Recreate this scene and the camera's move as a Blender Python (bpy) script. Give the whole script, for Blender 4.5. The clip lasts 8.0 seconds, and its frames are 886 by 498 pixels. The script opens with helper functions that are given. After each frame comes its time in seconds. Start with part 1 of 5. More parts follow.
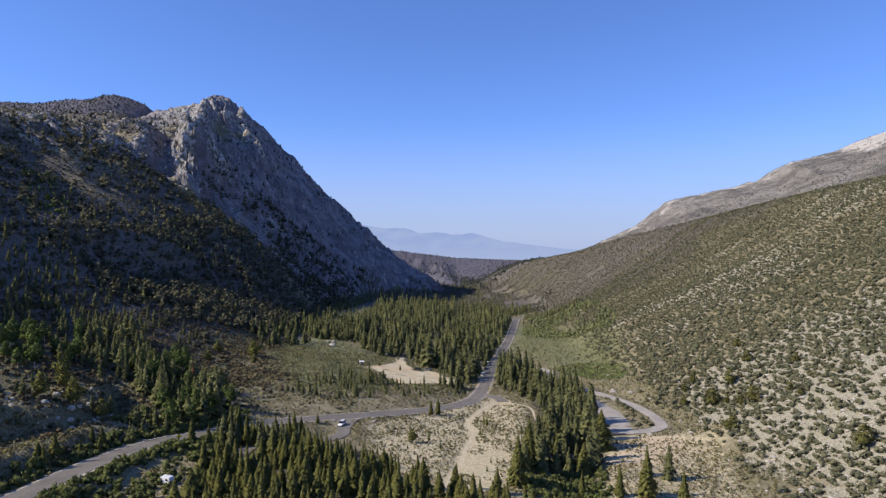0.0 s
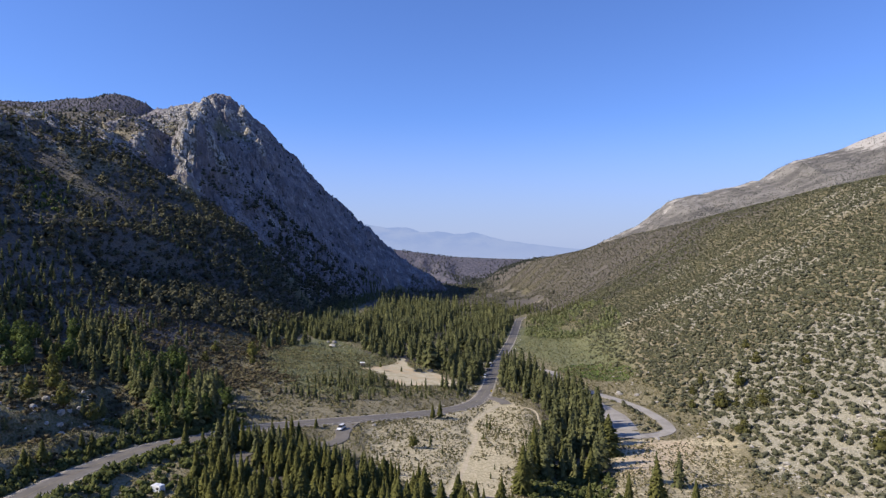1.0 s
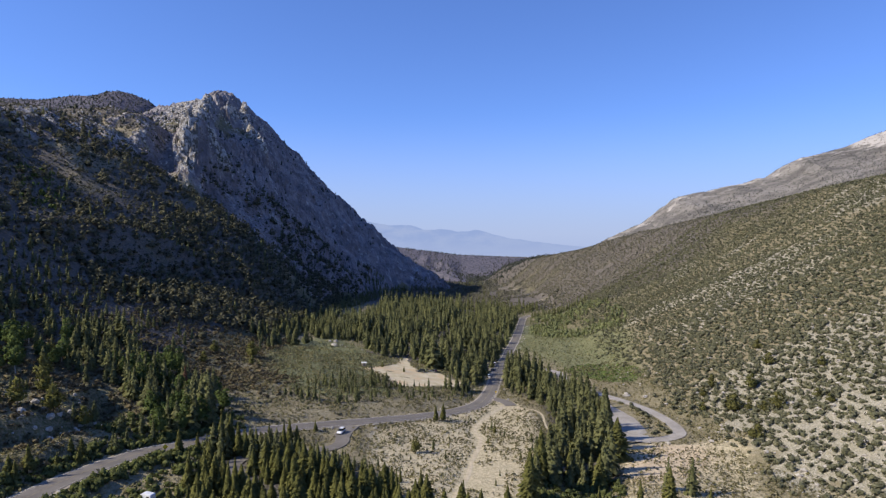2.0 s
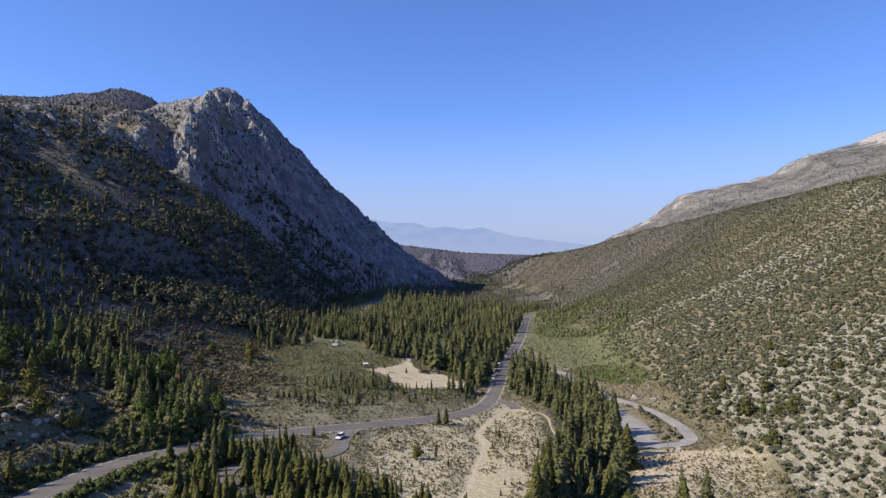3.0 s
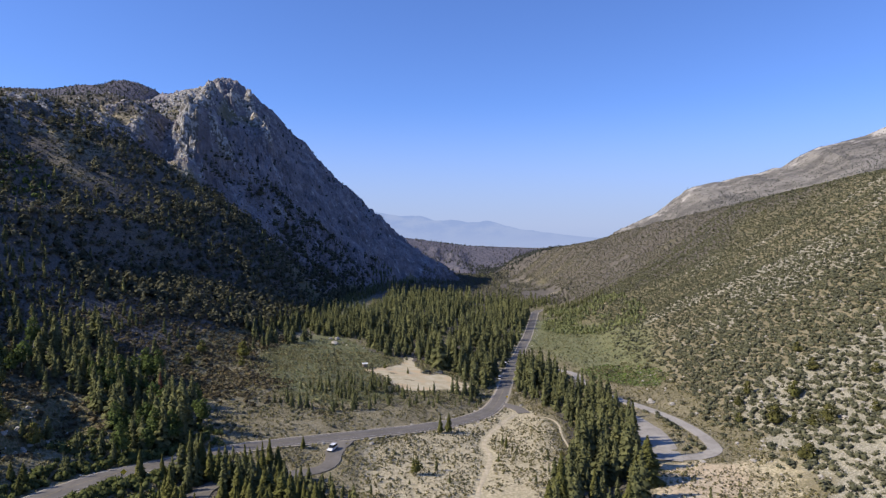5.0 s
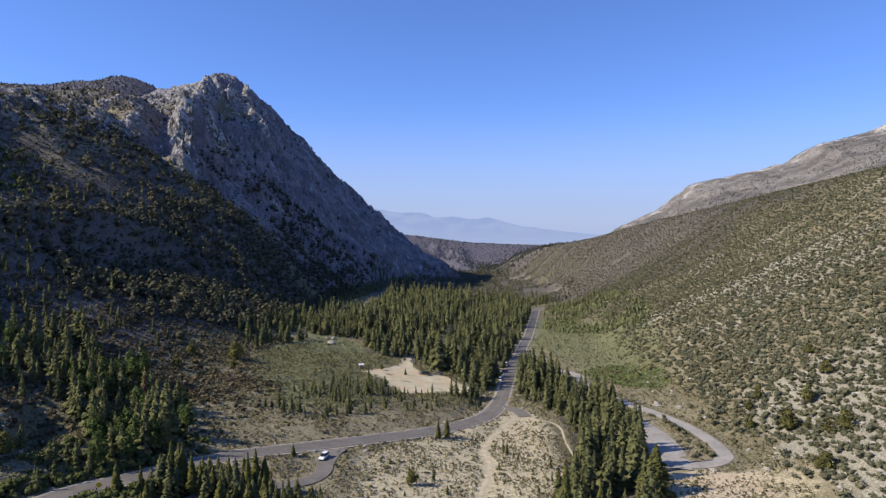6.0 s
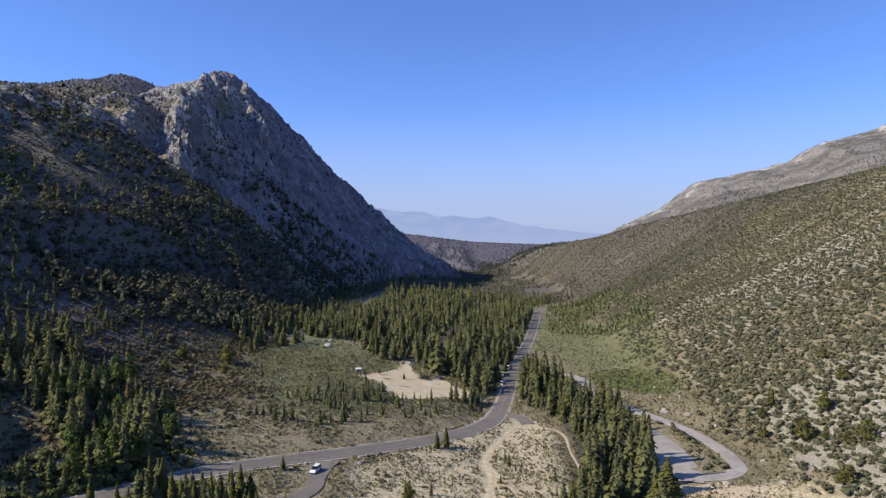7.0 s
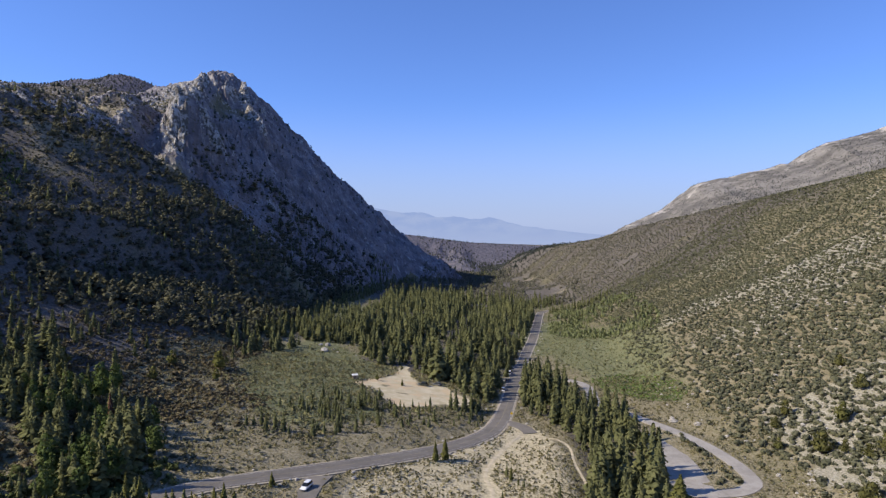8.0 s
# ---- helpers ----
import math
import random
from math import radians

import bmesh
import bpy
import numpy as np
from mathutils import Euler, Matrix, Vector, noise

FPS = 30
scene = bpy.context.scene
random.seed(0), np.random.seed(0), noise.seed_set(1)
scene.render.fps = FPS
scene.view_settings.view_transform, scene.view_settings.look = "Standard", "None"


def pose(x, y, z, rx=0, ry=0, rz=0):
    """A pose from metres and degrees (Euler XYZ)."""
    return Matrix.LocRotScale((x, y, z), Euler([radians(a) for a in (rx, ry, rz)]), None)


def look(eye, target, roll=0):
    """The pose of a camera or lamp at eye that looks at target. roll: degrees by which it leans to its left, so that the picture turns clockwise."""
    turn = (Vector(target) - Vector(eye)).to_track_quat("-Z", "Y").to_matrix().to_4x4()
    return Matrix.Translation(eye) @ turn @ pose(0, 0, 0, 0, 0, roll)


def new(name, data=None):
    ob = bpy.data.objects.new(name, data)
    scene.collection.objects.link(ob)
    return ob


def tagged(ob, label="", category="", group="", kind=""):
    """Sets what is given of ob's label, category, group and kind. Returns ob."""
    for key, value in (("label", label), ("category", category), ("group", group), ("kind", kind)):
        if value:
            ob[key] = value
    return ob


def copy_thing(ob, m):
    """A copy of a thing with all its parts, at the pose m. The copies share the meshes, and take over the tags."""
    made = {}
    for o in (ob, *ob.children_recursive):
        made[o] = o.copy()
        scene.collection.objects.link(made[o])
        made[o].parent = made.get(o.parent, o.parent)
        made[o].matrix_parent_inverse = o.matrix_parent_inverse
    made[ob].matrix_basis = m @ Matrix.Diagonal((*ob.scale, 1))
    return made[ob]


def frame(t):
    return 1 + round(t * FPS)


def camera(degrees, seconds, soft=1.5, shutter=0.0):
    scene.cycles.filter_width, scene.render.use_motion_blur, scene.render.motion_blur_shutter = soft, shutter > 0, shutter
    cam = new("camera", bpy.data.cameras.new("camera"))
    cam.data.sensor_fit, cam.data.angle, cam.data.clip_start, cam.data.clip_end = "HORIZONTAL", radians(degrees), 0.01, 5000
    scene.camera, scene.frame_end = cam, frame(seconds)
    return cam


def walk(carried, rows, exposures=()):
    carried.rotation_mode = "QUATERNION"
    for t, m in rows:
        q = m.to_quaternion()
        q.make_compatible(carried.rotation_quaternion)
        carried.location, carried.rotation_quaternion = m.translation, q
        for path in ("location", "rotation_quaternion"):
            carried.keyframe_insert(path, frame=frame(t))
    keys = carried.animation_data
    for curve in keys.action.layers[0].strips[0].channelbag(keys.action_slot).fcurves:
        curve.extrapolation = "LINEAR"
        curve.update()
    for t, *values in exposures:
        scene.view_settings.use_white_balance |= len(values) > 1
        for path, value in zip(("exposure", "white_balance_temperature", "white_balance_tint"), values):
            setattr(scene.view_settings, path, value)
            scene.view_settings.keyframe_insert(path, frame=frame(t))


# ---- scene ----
cam = camera(71.0, 8.0, soft=1.3)

# seconds, x, y, z, yaw, pitch of the level drone flight
PATH = [
    (0, -0.00, 0.00, 80.00, -0.16, -1.06),
    (0.5, 0.00, 3.23, 79.94, -0.04, -1.07),
    (1, 0.01, 6.54, 79.87, 0.03, -1.13),
    (1.5, -0.02, 10.05, 79.78, 0.19, -1.23),
    (3, 0.45, 21.77, 79.90, 0.72, -1.55),
    (3.5, 0.74, 26.10, 79.97, 0.95, -1.63),
    (4, 1.06, 30.66, 79.95, 1.03, -1.76),
    (4.5, 1.39, 35.43, 79.90, 1.24, -1.97),
    (6, 2.32, 50.26, 79.75, 1.36, -2.49),
    (6.5, 2.64, 55.24, 79.79, 1.39, -2.52),
    (7, 2.91, 60.21, 79.91, 1.49, -2.57),
    (7.5, 3.10, 65.10, 80.05, 1.60, -2.54),
    (8, 3.27, 69.94, 80.13, 1.57, -2.50),
]
walk(cam, [(t, pose(x, y, z, 90 + pitch, 0, yaw)) for t, x, y, z, yaw, pitch in PATH])
scene.view_settings.exposure = 0.2

# ---- light: clear late-afternoon sky, sun beside the valley ----
SUN_ELEVATION, SUN_AZIMUTH = 37.0, 257.0      # degrees; azimuth clockwise from +y
world = bpy.data.worlds.new("sky_world")
scene.world = world
world.use_nodes = True
wn = world.node_tree.nodes
sky = wn.new("ShaderNodeTexSky")
sky.sky_type = 'NISHITA'
sky.sun_disc = False
sky.sun_elevation = radians(SUN_ELEVATION)
sky.sun_rotation = radians(SUN_AZIMUTH)
sky.altitude = 2200
sky.air_density, sky.dust_density, sky.ozone_density = 1.0, 0.0, 3.0
wn["Background"].inputs[1].default_value = 0.15
deeper = wn.new("ShaderNodeMix")
deeper.data_type, deeper.blend_type = 'RGBA', 'MULTIPLY'
deeper.inputs[0].default_value = 1.0
deeper.inputs[7].default_value = (0.67, 0.905, 1.495, 1)
even = wn.new("ShaderNodeGamma")
even.inputs[1].default_value = 0.82
world.node_tree.links.new(sky.outputs[0], even.inputs[0])
world.node_tree.links.new(even.outputs[0], deeper.inputs[6])
# pale haze low over the horizon, all round
way = wn.new("ShaderNodeTexCoord")
split = wn.new("ShaderNodeSeparateXYZ")
low = wn.new("ShaderNodeMapRange")
low.interpolation_type = 'SMOOTHSTEP'
for slot, value in zip((1, 2, 3, 4), (-0.02, 0.2, 0.85, 0.0)):
    low.inputs[slot].default_value = value
hazy = wn.new("ShaderNodeMix")
hazy.data_type = 'RGBA'
hazy.inputs[7].default_value = (2.42, 2.82, 4.2, 1)
world.node_tree.links.new(way.outputs["Generated"], split.inputs[0])
world.node_tree.links.new(split.outputs[2], low.inputs[0])
world.node_tree.links.new(low.outputs[0], hazy.inputs[0])
world.node_tree.links.new(deeper.outputs[2], hazy.inputs[6])
world.node_tree.links.new(hazy.outputs[2], wn["Background"].inputs[0])
sun_data = bpy.data.lights.new("sun", 'SUN')
sun_data.energy, sun_data.angle, sun_data.color = 5.0, radians(0.53), (1.0, 0.91, 0.77)
sun_lamp = new("sun", sun_data)
saz, sel = radians(SUN_AZIMUTH), radians(SUN_ELEVATION)
sun_lamp.matrix_world = look((0, 0, 0), (-math.sin(saz) * math.cos(sel), -math.cos(saz) * math.cos(sel), -math.sin(sel)))


# ---- terrain ----
EYE = 80.0


def lattice(seed):
    return np.random.RandomState(seed).rand(256, 256)


TABLES = [lattice(s) for s in range(8)]


def vnoise(x, y, size, seed=0):
    """Smooth noise from -1 to 1 with cells of the given size in metres."""
    tab = TABLES[seed % 8]
    gx, gy = np.asarray(x, float) / size + 31.7 * seed, np.asarray(y, float) / size + 17.3 * seed
    ix, iy = np.floor(gx).astype(int), np.floor(gy).astype(int)
    fx, fy = gx - ix, gy - iy
    fx, fy = fx * fx * (3 - 2 * fx), fy * fy * (3 - 2 * fy)
    a, b = tab[ix & 255, iy & 255], tab[(ix + 1) & 255, iy & 255]
    c, d = tab[ix & 255, (iy + 1) & 255], tab[(ix + 1) & 255, (iy + 1) & 255]
    return 2 * ((a * (1 - fx) + b * fx) * (1 - fy) + (c * (1 - fx) + d * fx) * fy) - 1


def fbm(x, y, size, octaves=4, seed=0, gain=0.5):
    total, amp, norm = 0, 1.0, 0
    for k in range(octaves):
        total = total + amp * vnoise(x, y, size / 2 ** k, seed + k)
        norm += amp
        amp *= gain
    return total / norm


def step01(v, lo, hi):
    s = np.clip((np.asarray(v, float) - lo) / (hi - lo), 0, 1)
    return s * s * (3 - 2 * s)


# lines along the valley: y, x and height against the drone's first height
FLOOR = [(-400, -20, -50), (100, -8, -62), (218, 0, -73), (260, 14, -78), (310, 24, -83), (400, 44, -87), (510, 58, -91),
         (690, 85, -93), (900, 60, -98), (1150, 30, -104), (1500, 60, -118), (2200, 120, -150), (5000, 120, -240)]
FOOT_R = [(-400, 80, -60), (100, 92, -73), (228, 95, -76.5), (257, 99, -78), (300, 98, -77), (360, 100, -79), (430, 98, -83),
          (510, 107, -85), (690, 125, -87), (800, 134, -90), (900, 142, -93), (1150, 122, -101), (1500, 92, -112), (2200, 180, -140), (5000, 300, -240)]
MID_R = [(-400, 195, -10), (100, 195, -22), (257, 200, -29), (350, 205, -26), (430, 203, -30), (510, 215, -31), (690, 222, -35),
         (900, 185, -45), (1020, 170, -60), (1170, 152, -72), (1400, 138, -80), (1800, 165, -92), (2200, 225, -112), (5000, 500, -230)]
CREST_R = [(-400, 410, 76), (100, 400, 70), (300, 388, 66), (514, 360, 52), (604, 338, 42), (864, 259, 2), (1020, 208, -25),
           (1170, 180, -41), (1400, 190, -54), (1800, 243, -69), (2200, 300, -86), (5000, 700, -220)]
FOOT_L = [(-400, -80, -50), (150, -85, -62), (250, -103, -61), (350, -108, -64), (450, -116, -70), (600, -125, -76),
          (750, -125, -80), (900, -105, -86), (1100, -48, -92), (1250, -25, -95), (1500, -50, -108), (2200, -60, -135), (5000, -100, -240)]
BENCH_L = [(-400, -160, -30), (150, -150, -37), (250, -172, -36), (350, -178, -30), (450, -172, -35), (600, -165, -34), (750, -165, -39), (900, -140, -39),
           (1100, -85, -58), (1250, -70, -57), (1500, -90, -98), (1700, -95, -103), (2200, -120, -122), (5000, -180, -238)]
MID_L = [(-400, -250, 30), (250, -248, 22), (450, -248, 14), (600, -215, 8), (750, -216, 14), (900, -190, 18),
         (1128, -157, 14), (1250, -150, 14), (1400, -170, -40), (1700, -170, -88), (2200, -250, -105), (5000, -300, -230)]
HIGH_L = [(-400, -420, 128), (400, -420, 126), (600, -400, 118), (690, -325, 106), (750, -290, 111), (900, -277, 124),
          (1128, -280, 146), (1250, -270, 125), (1400, -270, 40), (1700, -250, -62), (2200, -400, -85), (5000, -500, -220)]
RIM_L = [(-400, -520, 175), (400, -490, 146), (600, -450, 130), (690, -405, 124), (750, -352, 142), (900, -360, 168),
         (1128, -386, 255), (1250, -380, 225), (1400, -400, 120), (1700, -400, -30), (2200, -600, -60), (5000, -700, -200)]
TOP_L = [(-400, -1000, 260), (400, -1000, 205), (690, -900, 150), (900, -700, 140), (1128, -620, 150), (1400, -700, 150),
         (1700, -800, 40), (2200, -1000, -20), (5000, -1100, -180)]


def line_at(line, y):
    ly, lx, lz = np.array(line, float).T
    return np.interp(y, ly, lx), np.interp(y, ly, lz)


def soft_rows(a, w):
    k = np.exp(-0.5 * (np.arange(-3 * w, 3 * w + 1) / w) ** 2)
    k /= k.sum()
    p = np.pad(a, ((3 * w, 3 * w), (0, 0)), mode="edge")
    return sum(k[i] * p[i:i + a.shape[0]] for i in range(len(k)))


def spaced(fine_lo, fine_hi, lo, hi, d, growth):
    mid = list(np.arange(fine_lo, fine_hi, d))
    up, down, s = [], [], d
    v = mid[-1]
    while v < hi:
        s *= growth
        v += s
        up.append(v)
    v, s = mid[0], d
    while v > lo:
        s *= growth
        v -= s
        down.append(v)
    return np.array(down[::-1] + mid + up)


GX = spaced(-420, 260, -3600, 3600, 2.7, 1.03)
GY = spaced(110, 420, -500, 1260, 2.6, 1.0045)
GY = np.concatenate([GY, spaced(GY[-1] + 6, GY[-1] + 8, GY[-1] + 8, 4700, 7, 1.028)])
GY = np.concatenate([np.arange(-500, 60, 20.0), GY[GY > 62]])


def section_height(xg, yg):
    """Lofted cross sections of the valley, before relief."""
    rows = []
    for y in yg:
        pts = [line_at(l, y) for l in (TOP_L, RIM_L, HIGH_L, MID_L, BENCH_L, FOOT_L, FLOOR, FOOT_R, MID_R, CREST_R)]
        cx, cz = pts[-1]
        pts += [(cx + 160, cz + 14), (cx + 900, cz + 60), (cx + 3500, cz + 260)]
        tx, tz = pts[0]
        pts = [(tx - 3000, tz + 60)] + pts
        px = np.array([p[0] for p in pts])
        pz = np.array([p[1] for p in pts])
        rows.append(np.interp(xg, px, pz))
    return np.array(rows)


XX, YY = np.meshgrid(GX, GY)
ZZ = section_height(GX, GY)
ZZ = soft_rows(ZZ, 3)
ZZ = soft_rows(ZZ.T, 3).T


def ridge(x, y, y0, prof, front, back):
    px, pz = np.array(prof, float).T
    return np.interp(x, px, pz) - np.where(y < y0, front * (y0 - y), back * (y - y0))


# far ridges: tops at one distance
FAR_RIGHT = [(300, -220), (600, -70), (678, -44), (780, 14), (881, 65), (1034, 172), (1098, 190), (1162, 196), (1238, 216), (1340, 238), (1417, 264),
             (1569, 342), (1671, 368), (1748, 386), (1875, 432), (1997, 478), (2400, 600), (3600, 760)]
MESA = [(-700, -20), (-260, -48), (-120, -68), (60, -90), (360, -102), (700, -110), (1400, -120)]
BACK_LEFT = [(-2600, 330), (-1400, 350), (-1177, 360), (-1064, 355), (-982, 366), (-929, 365), (-868, 379), (-820, 368), (-806, 360), (-784, 352), (-745, 322), (-500, 130), (-300, -250)]
PEAK_LEFT = [(-1200, 150), (-700, 130), (-560, 178), (-506, 206), (-455, 240), (-405, 261), (-370, 231), (-329, 205), (-308, 172), (-286, 158), (-255, 121),
             (-192, 55), (-135, 11), (-112, -16), (-88, -36), (-36, -66), (-4, -92), (34, -114), (200, -300)]
far_r = ridge(XX, YY, 2800, FAR_RIGHT, 0.42, 0.3)
far_m = ridge(XX, YY, 2650, MESA, 0.3, 0.03)
far_l = ridge(XX, YY, 1650, BACK_LEFT, 0.5, 0.4)
far_p = ridge(XX, YY, 1150, PEAK_LEFT, 0.34, 0.8)
ZZ = np.maximum.reduce([ZZ, far_r, far_m, far_l, far_p])

SLOPE = np.hypot(np.gradient(ZZ, GY, axis=0), np.gradient(ZZ, GX, axis=1))
STEEP = step01(SLOPE, 0.25, 0.6)
CLIFF = step01(SLOPE, 0.62, 0.95) * step01(YY, 560, 720) * (XX < 0) * step01(YY, 1500, 1300)
TOE = step01(far_p - ZZ, -3, 0) * step01(YY, 980, 1060) * step01(XX, -260, -210) * step01(YY, 1300, 1200) * (XX < 60)
CLIFF = np.maximum(CLIFF, 0.75 * TOE)
SUMMIT = step01(ZZ, 130, 190) * (XX < -200) * step01(YY, 700, 850) * step01(YY, 1400, 1250)
far_amt = step01(YY, 1300, 2200)
# the lit spur that runs down from the summit
spur_x = np.interp(YY, [640, 690, 760, 930, 1128], [-268, -282, -302, -350, -392])
SPUR = np.exp(-((XX - spur_x) / 20) ** 2) * step01(YY, 640, 720) * step01(YY, 1100, 900)
ZZ = ZZ + (25 + 6 * fbm(XX, YY, 40, 3, 2)) * SPUR


def off_segment(ax, ay, bx, by):
    t = np.clip(((XX - ax) * (bx - ax) + (YY - ay) * (by - ay)) / ((bx - ax) ** 2 + (by - ay) ** 2), 0, 1)
    return np.hypot(XX - ax - t * (bx - ax), YY - ay - t * (by - ay))


# blocky outcrops on the face that catch the sun
RIBS = ((-342, 990, -322, 1008, 0.8), (-322, 1008, -298, 972, 1.0), (-298, 972, -266, 916, 0.85), (-274, 752, -264, 754, 1.4))
OUTCROP = sum(q[4] * np.exp(-(off_segment(*q[:4]) / 9) ** 2) for q in RIBS)
ZZ = ZZ + 17 * OUTCROP * (0.8 + 0.5 * fbm(XX, YY, 26, 3, 4))


def creases(x, y, size, octaves, seed):
    """Ridged relief from -1 to 1, sharp at the tops."""
    return 1 - 4 * np.abs(fbm(x, y, size, octaves, seed, 0.55))


# sunlit shoulder that falls gently away behind the spur
crest_z = np.interp(YY, [735, 788, 900, 1000, 1128], [112, 131, 166, 203, 246])
shoulder_w = 0.9 * step01(spur_x - XX, 2, 22) * step01(spur_x - XX, 150, 90) * step01(YY, 738, 785) * step01(YY, 1120, 1040)
ZZ = ZZ * (1 - shoulder_w) + shoulder_w * (crest_z - 0.06 * (spur_x - XX) + 5 * fbm(XX, YY, 45, 4, 3))
# dark gully behind the lower spur
ZZ = ZZ - 24 * np.exp(-((XX - spur_x + 27) / 13) ** 2) * step01(YY, 645, 690) * step01(YY, 790, 735)
# rolling relief and gullies that run down the slopes
ZZ = ZZ + STEEP * (3.2 * fbm(XX, YY, 70, 4, 1) + 2.2 * creases(0.25 * XX, YY, 55, 3, 4) * (XX > 0) + 5 * far_amt * fbm(XX, YY, 300, 5, 3))
ribs = creases(XX * 0.35 + YY * 0.2, YY - 0.3 * XX, 85, 5, 2)
crags = creases(XX, YY + 0.5 * ZZ, 34, 5, 5)
chips = creases(XX + 0.4 * YY, YY + 0.7 * ZZ, 15, 3, 7)
# the shoulder behind the spur is a smoother, sunlit slope
SHOULDER = step01(spur_x - XX, 6, 30) * step01(YY, 600, 680)
ZZ = ZZ + np.maximum(CLIFF, SUMMIT) * (1 - 0.72 * SHOULDER) * (8 * ribs + 5.5 * crags + 2.6 * chips - 2)
ZZ = ZZ + np.clip(1.2 * SPUR + 0.8 * OUTCROP + 0.35 * SUMMIT * SHOULDER, 0, 1) * (4.5 * chips + 3 * crags - 1)
rough_r = far_amt * (XX > 350) * step01(SLOPE, 0.15, 0.4)
ZZ = ZZ + rough_r * 9 * creases(XX + 0.3 * YY, 0.6 * YY, 210, 5, 4)
rough_m = step01(YY, 1300, 1700) * (XX > -700) * step01(XX, 60, 0) * step01(YY, 2640, 2480)
ZZ = ZZ + rough_m * (15 * creases(XX + 0.5 * YY, 0.45 * YY, 240, 4, 6) + 6 * creases(XX, YY, 90, 3, 2))
rim_rock = np.exp(-((ZZ - 112) / 42) ** 2) * (XX < -240) * step01(YY, 420, 560) * (YY < 950) * STEEP
ZZ = ZZ + rim_rock * (2.8 * crags + 2.4 * ribs + 1.8 * chips - 3)
# hummocks on the shoulder below the rim, which catch the low sun
hummock = step01(ZZ, 20, 70) * (XX < -210) * step01(YY, 330, 450) * step01(YY, 900, 760)
ZZ = ZZ + hummock * (16 * fbm(XX + 0.5 * YY, YY, 75, 4, 1) + 3.5 * fbm(XX, YY, 20, 3, 4))
ZZ = ZZ + 0.35 * fbm(XX, YY, 12, 3, 6) * (1 - 0.6 * step01(YY, 500, 900))
# shaded hollow under a swell of the mountain slope
swell_x = np.interp(YY, [300, 448, 480, 505, 530], [-232, -230, -214, -190, -160])
swell = step01(YY, 335, 400) * step01(YY, 525, 465)
ZZ = ZZ + swell * (5 * np.exp(-((XX - swell_x) / 13) ** 2) - 10 * np.exp(-((XX - swell_x - 36) / 21) ** 2))
# creek bed under the pines
ZZ = ZZ - 3.5 * np.exp(-((XX - np.interp(YY, [150, 220, 300], [38, 46, 53])) / 9) ** 2) * step01(YY, 130, 160) * step01(YY, 330, 290)
# shaded scarp at the edge of the brushy flat
scarp_x = np.interp(YY, [150, 168, 180, 191, 204, 222], [-126, -118, -109, -105.5, -107, -114])
scarp_in = scarp_x + 1.5 * vnoise(XX, YY, 8, 2) - XX
terrace = np.interp(YY, [100, 150, 183, 212, 226], [-51, -53.5, -56.2, -60.2, -61]) + 0.4 * fbm(XX, YY, 14, 3, 5)
level = step01(scarp_in, 6.5, 0) * step01(-XX, 102, 106.5) * step01(YY, 110, 140) * step01(YY, 228, 212)
ZZ = ZZ * (1 - level) + terrace * level + 2.2 * step01(scarp_in, 2, 7) * step01(scarp_in, 30, 12) * step01(YY, 150, 172) * step01(YY, 228, 210)
ZZ = ZZ + EYE


# ---- lines of the roads, in plan ----
def smooth_line(pts, d=2.0):
    p = np.array(pts, float)
    q = np.vstack([2 * p[0] - p[1], p, 2 * p[-1] - p[-2]])
    out = []
    for k in range(1, len(q) - 2):
        n = max(2, int(np.linalg.norm(q[k + 1] - q[k]) / d))
        for s in np.arange(n) / n:
            out.append(0.5 * (2 * q[k] + (q[k + 1] - q[k - 1]) * s + (2 * q[k - 1] - 5 * q[k] + 4 * q[k + 1] - q[k + 2]) * s ** 2
                              + (3 * q[k] - q[k - 1] - 3 * q[k + 1] + q[k + 2]) * s ** 3))
    out.append(q[-2])
    return np.array(out)


MAIN_ROAD = smooth_line([(98, 712), (91, 708), (86.5, 701), (83.2, 691), (72, 623), (60, 551), (49, 494), (42.7, 456), (37, 430), (32.6, 403), (28.8, 378), (25.6, 356), (22.4, 337), (19.2, 322),
                         (15.4, 309), (11, 299), (6, 290.5), (1.4, 283.5), (-3.4, 277.4), (-8.6, 271.2), (-14, 265), (-20, 259), (-26, 252.8), (-32, 246.6), (-38.2, 241), (-46, 234.5), (-53, 228.6), (-61, 221),
                         (-70, 209.5), (-79.4, 197), (-84.2, 190.5), (-88.2, 182), (-91, 172), (-92.8, 161), (-93.7, 150), (-94.5, 141), (-95.3, 134), (-96, 100), (-90, 40), (-85, -80)])
SIDE_ROAD = smooth_line([(-38, 240), (-36.6, 231.5), (-35.2, 223), (-34.6, 216), (-36, 210.5), (-40, 206.5), (-46, 203), (-54, 199), (-60, 191), (-58, 179), (-48, 168), (-34, 158), (-18, 140), (-10, 100)])
LOOP_ROAD = smooth_line([(37, 404), (50, 410), (60, 405), (67, 391), (67.5, 372), (65, 349), (73, 328), (81, 308), (86, 294), (89, 283), (91, 271), (91.5, 260),
                         (90, 252.5), (84, 247.5), (76, 246), (69, 248)])
PARKING = smooth_line([(70, 243), (71.5, 250), (73, 262), (73.5, 274), (74, 286), (72, 300)])
TURNOFF = smooth_line([(20, 324), (25, 321), (29, 316), (31, 309)])
